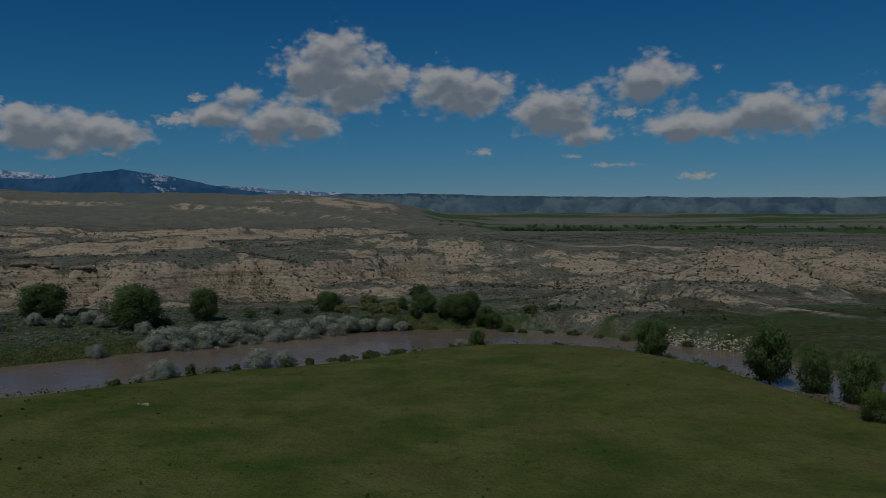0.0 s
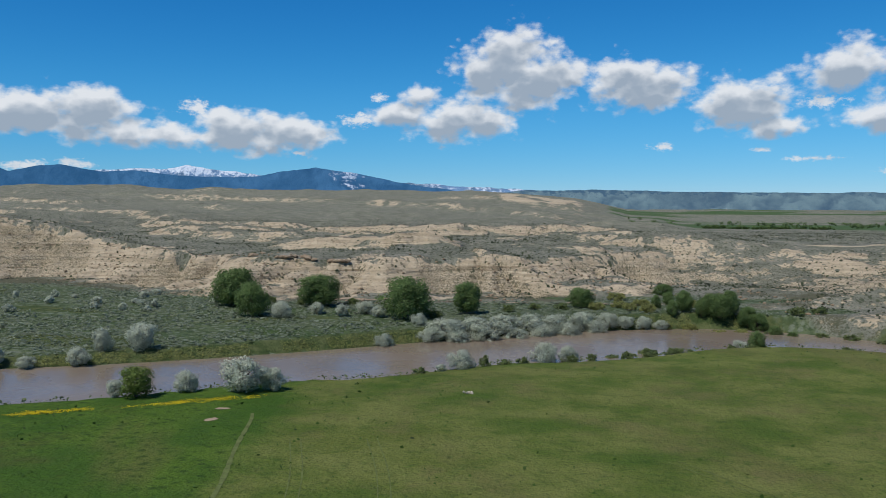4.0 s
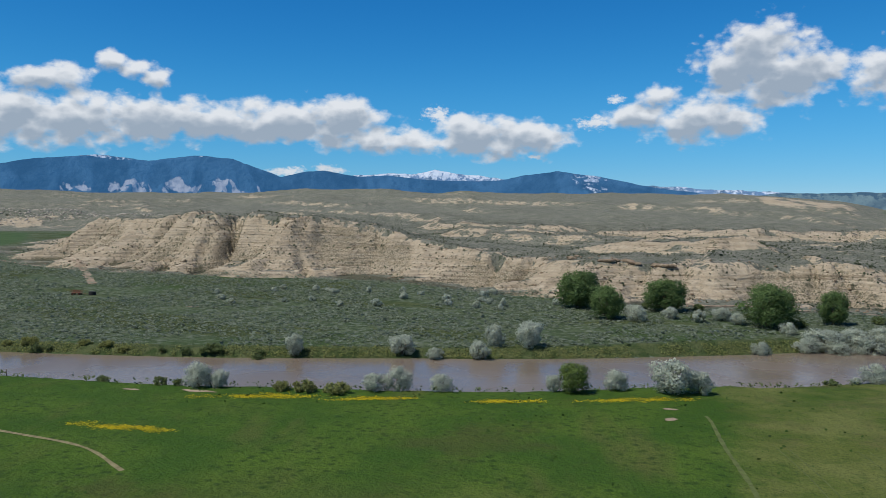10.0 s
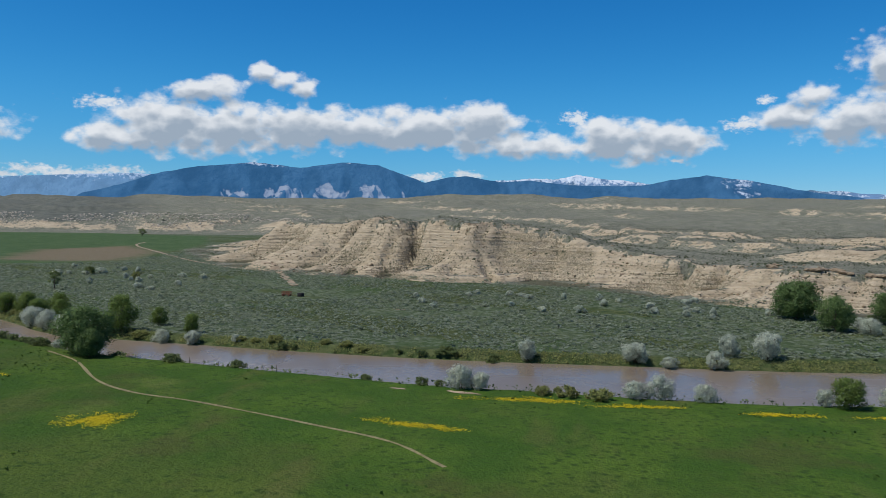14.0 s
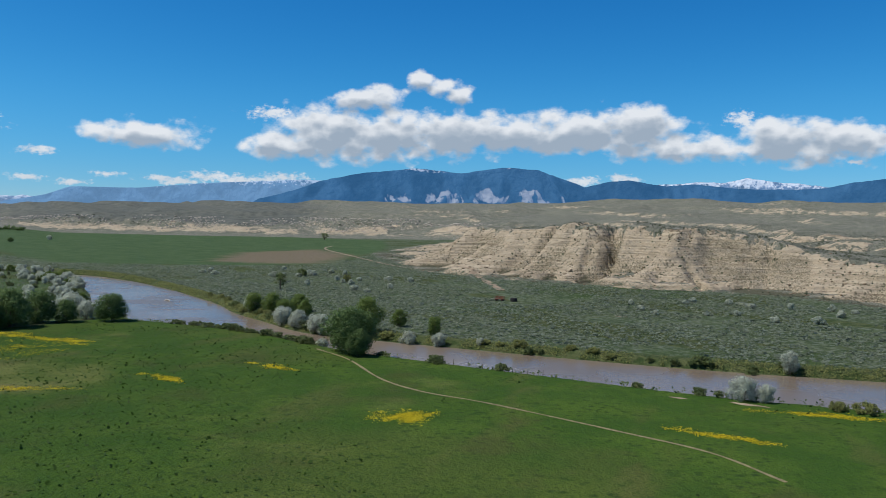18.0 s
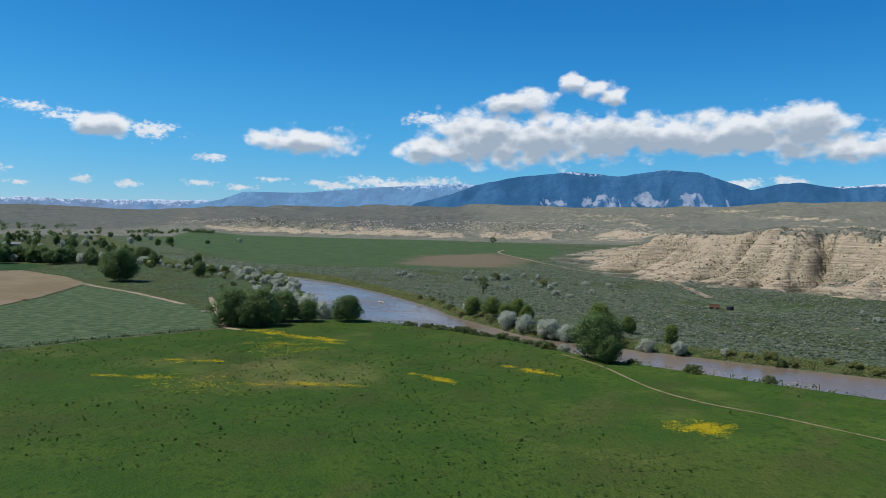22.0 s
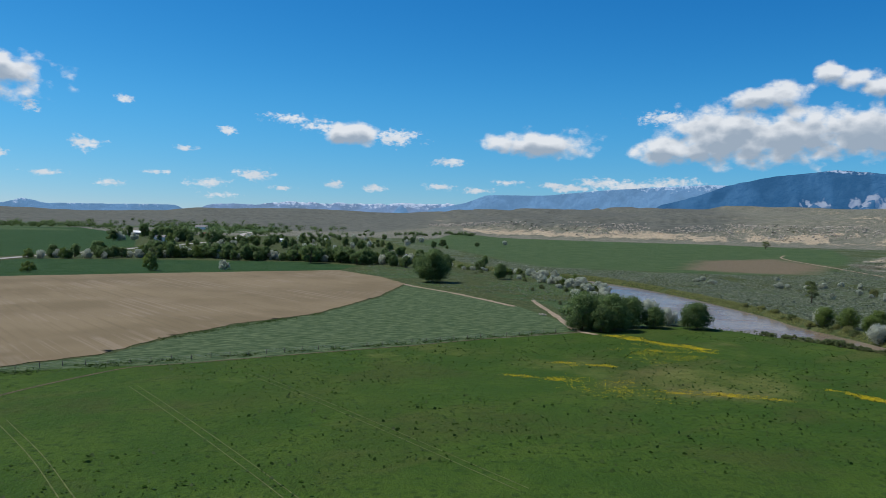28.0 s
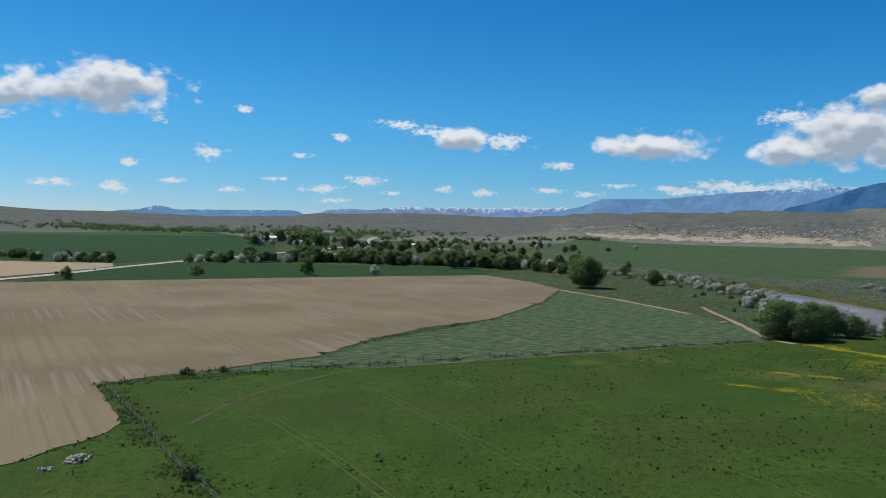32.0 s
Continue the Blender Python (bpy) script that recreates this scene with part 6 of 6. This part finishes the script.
def stone_mesh(name, seed, mat, flat=0.7):
    """A broken boulder: a coarse ball cut by random planes."""
    rng = np.random.default_rng(seed)
    bm = bmesh.new()
    bmesh.ops.create_icosphere(bm, subdivisions=1, radius=1.0)
    cuts = rng.normal(size=(5, 3))
    cuts /= np.linalg.norm(cuts, axis=1, keepdims=True)
    for v in bm.verts:
        p = np.array(v.co)
        for c in cuts:
            over = p @ c - 0.62
            if over > 0:
                p -= c * over
        p *= rng.uniform(0.9, 1.1)
        v.co = (p[0] * 1.15, p[1] * 0.9, p[2] * flat)
    me = bpy.data.meshes.new(name)
    bm.to_mesh(me)
    bm.free()
    me.materials.append(mat)
    return me


def stones_as_one(name, x, y, size, mat, label, category, seed, lift=0.2, flat=0.7):
    """Many stones in one mesh."""
    rng = np.random.default_rng(seed)
    forms = [stone_mesh("form", seed + k, mat, flat) for k in range(4)]
    z = surface(x, y)
    pieces = []
    for k in range(len(x)):
        me = forms[k % 4]
        co = np.empty(len(me.vertices) * 3)
        me.vertices.foreach_get("co", co)
        fi = np.empty(len(me.polygons) * 3, np.int32)
        me.polygons.foreach_get("vertices", fi)
        a = rng.uniform(0, 6.28)
        c, s = math.cos(a), math.sin(a)
        v = co.reshape(-1, 3) * size[k] * np.array((rng.uniform(0.8, 1.4), 1, 1))
        v = np.stack([v[:, 0] * c - v[:, 1] * s + x[k], v[:, 0] * s + v[:, 1] * c + y[k], v[:, 2] + z[k] + lift * size[k]], 1)
        pieces.append((v, fi.reshape(-1, 3)))
    for me in forms:
        bpy.data.meshes.remove(me)
    v, f = gather(pieces)
    return tagged(mesh_object(name, v, f, mat), label, category, kind="stuff")


def rim_height(x, y0, y1, z):
    """Where a line northward at x first climbs to the height z."""
    ys = np.linspace(y0, y1, 220)
    zs = surface(np.full(220, float(x)), ys)
    hit = np.nonzero(zs >= z)[0]
    return float(ys[hit[0]]) if len(hit) else None


rng = np.random.default_rng(301)
LEDGE_FORMS = [stone_mesh("ledge_block", 310 + k, M_ROCK, 0.5) for k in range(6)]
ledge = new("rock_ledge")
tagged(ledge, "broken brown sandstone ledge with dark hollows along the bluff", "rock ledge")
for k in range(90):
    x = -262 + 1.45 * k + rng.uniform(-0.7, 0.7)
    level = 15.2 + 2.0 * value_noise(np.array([x / 22]), np.array([0.0]), 4)[0]
    y = rim_height(x, 285, 380, level)
    if y is None or value_noise(np.array([x / 8.0]), np.array([3.0]), 8)[0] < 0.45:
        continue
    b = new("block", LEDGE_FORMS[k % 6])
    b.parent = ledge
    s = rng.uniform(1.0, 2.1)
    b.matrix_basis = Matrix.LocRotScale((x, y - 0.4, level + 0.5), Euler((rng.uniform(-0.15, 0.15), rng.uniform(-0.1, 0.1), rng.uniform(-0.3, 0.3))), (s * 1.3, s * 1.2, s * 1.15))

rx, ry = rng.uniform(-640, 60, 2600), rng.uniform(285, 420, 2600)
keep = (polygon_distance(rx, ry, FOOT) > 1) & (polygon_distance(rx, ry, FOOT) < 60) & (fbm(rx / 25, ry / 25, 3, 33) > 0.5)
stones_as_one("fallen_rocks", rx[keep], ry[keep], rng.uniform(0.3, 1.0, int(keep.sum())), M_ROCK, "brown rocks fallen down the clay slopes", "rocks", 320)
rx, ry = rng.uniform(-2000, -1150, 9000), rng.uniform(250, 1000, 9000)
rd = polygon_distance(rx, ry, FOOT)
keep = (rd > 60) & (rd < 230) & (fbm(rx / 80, ry / 80, 3, 35) + 0.12 * np.cos(rd / 22) > 0.5)
stones_as_one("rimrock", rx[keep], ry[keep], rng.uniform(0.9, 2.8, int(keep.sum())), M_STONE, "pale rimrock boulders on the far mesa", "rocks", 330)
rx, ry = rng.uniform(-1900, -1250, 900), rng.uniform(300, 900, 900)
rd = polygon_distance(rx, ry, FOOT)
keep = (rd > 90) & (rd < 200) & (fbm(rx / 60, ry / 60, 3, 36) > 0.5)
scatter("junipers", rx[keep], ry[keep], rng.uniform(2.2, 4.2, int(keep.sum())), M_DOT, "dark junipers among the rimrock", "junipers", 37, 7, 0.9, 0.35)
t = rng.uniform(0, 1, 420)
rx, ry = 64 + 30 * t + rng.normal(0, 1.0, 420), 261 - 26 * t + rng.normal(0, 1.6, 420)
stones_as_one("riprap", rx, ry, rng.uniform(0.2, 0.5, 420), M_STONE, "pale broken riprap stones on the cut bank", "stones", 340)


def stone_heap(x, y, n, spread, size, label):
    heap = new("stone_heap")
    tagged(heap, label, "stone heap")
    heap.matrix_basis = Matrix.Translation((x, y, ground_z(x, y)))
    for k in range(n):
        b = new("stone", HEAP_FORMS[k % len(HEAP_FORMS)])
        b.parent = heap
        r = spread * rng.uniform(0, 1) ** 0.7
        a = rng.uniform(0, 6.28)
        s = size * rng.uniform(0.5, 1.2)
        b.matrix_basis = Matrix.LocRotScale((r * math.cos(a) * 1.4, r * math.sin(a), max(0.1, 0.5 * (spread - r)) * 0.5 + s * 0.2), Euler((rng.uniform(0, 3), rng.uniform(0, 3), rng.uniform(0, 6))), (s, s, s))


HEAP_FORMS = [stone_mesh("heap_stone", 350 + k, M_STONE, 0.75) for k in range(4)]
stone_heap(-269, -180, 42, 1.9, 0.42, "heap of pale pinkish field stones in grass")
stone_heap(-264, -183, 18, 0.9, 0.36, "small heap of pale field stones in grass")
stone_heap(-58, 159, 9, 0.7, 0.4, "few white stones lying in the pasture")
stone_heap(-441, 8, 14, 1.2, 0.5, "white stones heaped beside the dirt track")

# ---- fences ----


def fence(points, gap, label):
    """Wire fence: wooden posts and three strands."""
    line = np.array(points, float)
    seg = np.concatenate([[0], np.cumsum(np.linalg.norm(np.diff(line, axis=0), axis=1))])
    n = int(seg[-1] / gap)
    q = np.linspace(0, seg[-1], n + 1)
    px, py = np.interp(q, seg, line[:, 0]), np.interp(q, seg, line[:, 1])
    pz = surface(px, py)
    f = new("wire_fence")
    tagged(f, label, "fence")
    for k in range(n + 1):
        b = new("post", POST_MESH)
        b.parent = f
        b.matrix_basis = Matrix.LocRotScale((px[k], py[k], pz[k] - 0.3), Euler((random.uniform(-0.06, 0.06), random.uniform(-0.06, 0.06), random.uniform(0, 3))), (1, 1, random.uniform(0.9, 1.12)))
    for h in (0.45, 0.8, 1.12):
        v, fc = tube(np.stack([px, py, pz + h], 1), np.full(n + 1, 0.012), 4)
        part("wire", v, fc, M_WIRE, f)


M_WIRE = plain("fence_wire", (0.3, 0.3, 0.3), 0.5, 0.8)
pv, pf = tube([(0, 0, 0), (0.01, 0, 0.8), (0, 0.01, 1.62), (0, 0, 1.64)], [0.095, 0.09, 0.085, 0.01], 7)
seed_post = mesh_object("post", pv, pf, M_POST)
POST_MESH = seed_post.data
bpy.data.objects.remove(seed_post)
fence([(-238, -152), (-251, -158), (-270, -167), (-292, -176), (-317, -187), (-328, -192)], 4.0, "weathered wooden post fence beside the tilled field")
fence([(-328, -192), (-337, -181), (-343, -168), (-348, -152), (-350, -138), (-358, -112), (-368, -80), (-380, -42), (-390, -8)], 5.0, "wooden post and wire fence along the ditch")
fence([(-258, 84), (-246, 88), (-234, 91)], 4.0, "few old posts on the river bank")

# ---- farmstead, road vehicles, cast-off machinery ----


def box(lo, hi, bevel=0.0):
    bm = bmesh.new()
    bmesh.ops.create_cube(bm, size=1.0)
    for v in bm.verts:
        v.co = [lo[k] + (v.co[k] + 0.5) * (hi[k] - lo[k]) for k in range(3)]
    if bevel:
        bmesh.ops.bevel(bm, geom=bm.edges[:], offset=bevel, segments=2, affect="EDGES")
    return bm


def solid(name, bm, mat, parent, label=""):
    me = bpy.data.meshes.new(name)
    bm.to_mesh(me)
    bm.free()
    me.materials.append(mat)
    ob = new(name, me)
    ob.parent = parent
    return tagged(ob, label) if label else ob


def house(x, y, turn, lx, ly, h, wall_mat, roof_mat, label, category="house"):
    hs = new("farm_house" if category == "house" else "farm_shed")
    tagged(hs, label, category)
    hs.matrix_basis = Matrix.LocRotScale((x, y, ground_z(x, y) - 0.1), Euler((0, 0, radians(turn))), None)
    solid("wall", box((-lx / 2, -ly / 2, 0), (lx / 2, ly / 2, h)), wall_mat, hs)
    bm = bmesh.new()
    e, r = 0.5, ly * 0.32
    low = [bm.verts.new(p) for p in ((-lx / 2 - e, -ly / 2 - e, h - 0.1), (lx / 2 + e, -ly / 2 - e, h - 0.1), (lx / 2 + e, ly / 2 + e, h - 0.1), (-lx / 2 - e, ly / 2 + e, h - 0.1))]
    top = [bm.verts.new(p) for p in ((-lx / 2 - e, 0, h + r), (lx / 2 + e, 0, h + r))]
    for f in ((low[0], low[1], top[1], top[0]), (low[2], low[3], top[0], top[1]), (low[1], low[2], top[1]), (low[3], low[0], top[0]), (low[3], low[2], low[1], low[0])):
        bm.faces.new(f)
    roof = solid("roof", bm, roof_mat, hs)
    if category == "house":
        solid("chimney", box((lx * 0.2, -0.3, h + r * 0.4), (lx * 0.2 + 0.6, 0.3, h + r + 0.7)), M_ROCK, roof)
    solid("door", box((-0.5, -ly / 2 - 0.06, 0), (0.5, -ly / 2 + 0.02, 2.05)), M_ROCK, hs)
    for wx in (-lx * 0.32, lx * 0.3):
        win = solid("window", box((wx - 0.65, -ly / 2 - 0.07, 0.9), (wx + 0.65, -ly / 2 + 0.02, 2.1)), M_WHITE, hs)
        solid("pane", box((wx - 0.55, -ly / 2 - 0.09, 1.0), (wx + 0.55, -ly / 2 - 0.072, 2.0)), M_GLASS, win)
        solid("window", box((lx / 2 - 0.02, -0.6, 0.9), (lx / 2 + 0.06, 0.6, 2.1)), M_GLASS, hs) if wx > 0 else None


house(-1215, -186, 70, 13, 9, 5.2, M_WHITE, M_ROOF, "white two-storey farmhouse with grey roof among trees")
house(-1247, -38, 95, 16, 6, 2.8, M_WHITE, M_WHITE, "long white trailer house with pale metal roof")
house(-1481, -240, 80, 20, 9, 3.4, M_ROOF, M_WHITE, "low grey farm shed with a pale roof", "shed")
house(-1481, -200, 85, 12, 8, 3.2, M_WHITE, M_ROOF, "small white farmhouse beside the road")
house(-1451, -132, 80, 14, 9, 3.4, M_STONE, M_RUST, "tan farmhouse with a brown roof")
house(-1890, -150, 80, 24, 12, 5, M_WHITE, M_ROOF, "far white barn with grey roof among trees", "barn")
house(-1080, -14, 85, 10, 6, 2.8, M_STONE, M_ROOF, "small tan shed among the trees", "shed")


def lathe_wheel(r, w):
    bm = bmesh.new()
    bmesh.ops.create_cone(bm, segments=16, radius1=r, radius2=r, depth=w, cap_ends=True, matrix=Matrix.Rotation(math.pi / 2, 4, "X"))
    bmesh.ops.bevel(bm, geom=[e for e in bm.edges if e.calc_face_angle(0) > 0.9], offset=r * 0.15, segments=2, affect="EDGES")
    return bm


def pickup(x, y, turn, paint, label):
    car = new("pickup_truck")
    tagged(car, label, "truck")
    car.matrix_basis = Matrix.LocRotScale((x, y, ground_z(x, y) + 0.36), Euler((0, 0, radians(turn))), None)
    solid("body", box((-2.7, -0.95, 0.45), (2.7, 0.95, 1.05), 0.08), paint, car)
    for sy in (-0.93, 0.85):
        solid("bed_side", box((-2.65, sy, 1.0), (-0.5, sy + 0.08, 1.45), 0.02), paint, car)
    solid("tailgate", box((-2.7, -0.9, 1.0), (-2.6, 0.9, 1.45), 0.02), paint, car)
    cab = box((-0.5, -0.88, 1.0), (1.4, 0.88, 1.85))
    for v in cab.verts:
        if v.co.z > 1.5:
            v.co.x = v.co.x * 0.72 + 0.08
            v.co.y *= 0.86
    bmesh.ops.bevel(cab, geom=cab.edges[:], offset=0.07, segments=2, affect="EDGES")
    cabin = solid("cab", cab, paint, car)
    solid("windscreen", box((1.08, -0.66, 1.2), (1.3, 0.66, 1.7)), M_GLASS, cabin)
    for sy in (-0.86, 0.82):
        solid("side_window", box((-0.2, sy, 1.25), (0.95, sy + 0.05, 1.68)), M_GLASS, cabin)
    solid("bumper", box((2.65, -0.9, 0.5), (2.85, 0.9, 0.75), 0.04), M_ROOF, car)
    for sy in (-0.75, 0.5):
        solid("headlight", box((2.68, sy, 0.8), (2.74, sy + 0.28, 0.98)), M_WHITE, car)
    for wx in (-1.7, 1.75):
        for wy in (-0.85, 0.85):
            tyre = solid("wheel", lathe_wheel(0.4, 0.26), M_TYRE, car)
            tyre.location = (wx, wy, 0.4)
            solid("rim", lathe_wheel(0.22, 0.28), M_WHITE, tyre)


pickup(-684, -313.5, 24 + 180, M_RED, "dark red pickup truck driving on the road")
pickup(-727, -302.5, 20, M_WHITE, "white pickup truck driving on the road")


def old_machine(x, y, turn):
    """A rusted hay wagon: bed, side racks, drawbar and wheels."""
    ob = new("hay_wagon")
    tagged(ob, "rusted old hay wagon standing in the sagebrush", "wagon")
    ob.matrix_basis = Matrix.LocRotScale((x, y, ground_z(x, y)), Euler((0, 0, radians(turn))), None)
    solid("bed", box((-2.2, -1.1, 0.8), (2.2, 1.1, 1.0), 0.03), M_RUST, ob)
    for sy in (-1.1, 1.0):
        for sz in (1.2, 1.6, 2.0):
            solid("rail", box((-2.2, sy, sz), (2.2, sy + 0.1, sz + 0.16)), M_RUST, ob)
    for sx in (-2.15, 0, 2.05):
        for sy in (-1.1, 1.0):
            solid("stake", box((sx, sy - 0.02, 0.95), (sx + 0.1, sy + 0.12, 2.25)), M_POST, ob)
    solid("drawbar", box((2.2, -0.08, 0.55), (4.2, 0.08, 0.68)), M_RUST, ob)
    for sx in (-1.4, 1.4):
        for sy in (-1.0, 1.0):
            wh = solid("wheel", lathe_wheel(0.48, 0.2), M_TYRE, ob)
            wh.location = (sx, sy, 0.48)
            solid("rim", lathe_wheel(0.26, 0.22), M_RUST, wh)


old_machine(-369, 214, 25)
tank = new("stock_tank")
tagged(tank, "dark round stock tank beside a wagon", "tank")
tank.matrix_basis = Matrix.Translation((-363, 217, ground_z(-363, 217)))
v, f = tube([(0, 0, 0), (0, 0, 1.4), (0, 0, 1.5), (0, 0, 1.45), (0, 0, 0.9)], [1.5, 1.5, 1.45, 1.35, 1.35], 24)
part("shell", v, f, M_TYRE, tank)
v, f = tube([(0, 0, 0.9), (0, 0, 0.91)], [1.35, 0.01], 24)
part("water_level", v, f, M_WATER, tank)
log = new("driftwood")
tagged(log, "pale driftwood log stranded in the river", "driftwood")
log.matrix_basis = Matrix.Translation((-470, 100, WATER_Z))
v, f = tube([(-3.5, 0, 0.0), (-1, 0.4, 0.35), (1.5, 0.1, 0.4), (3.5, -0.6, 0.1)], [0.3, 0.34, 0.26, 0.08], 8)
part("log", v, f, M_STONE, log)
v, f = tube([(1.0, 0.1, 0.35), (1.8, 0.9, 0.9), (2.2, 1.4, 1.1)], [0.14, 0.1, 0.03], 6)
part("branch", v, f, M_STONE, log)
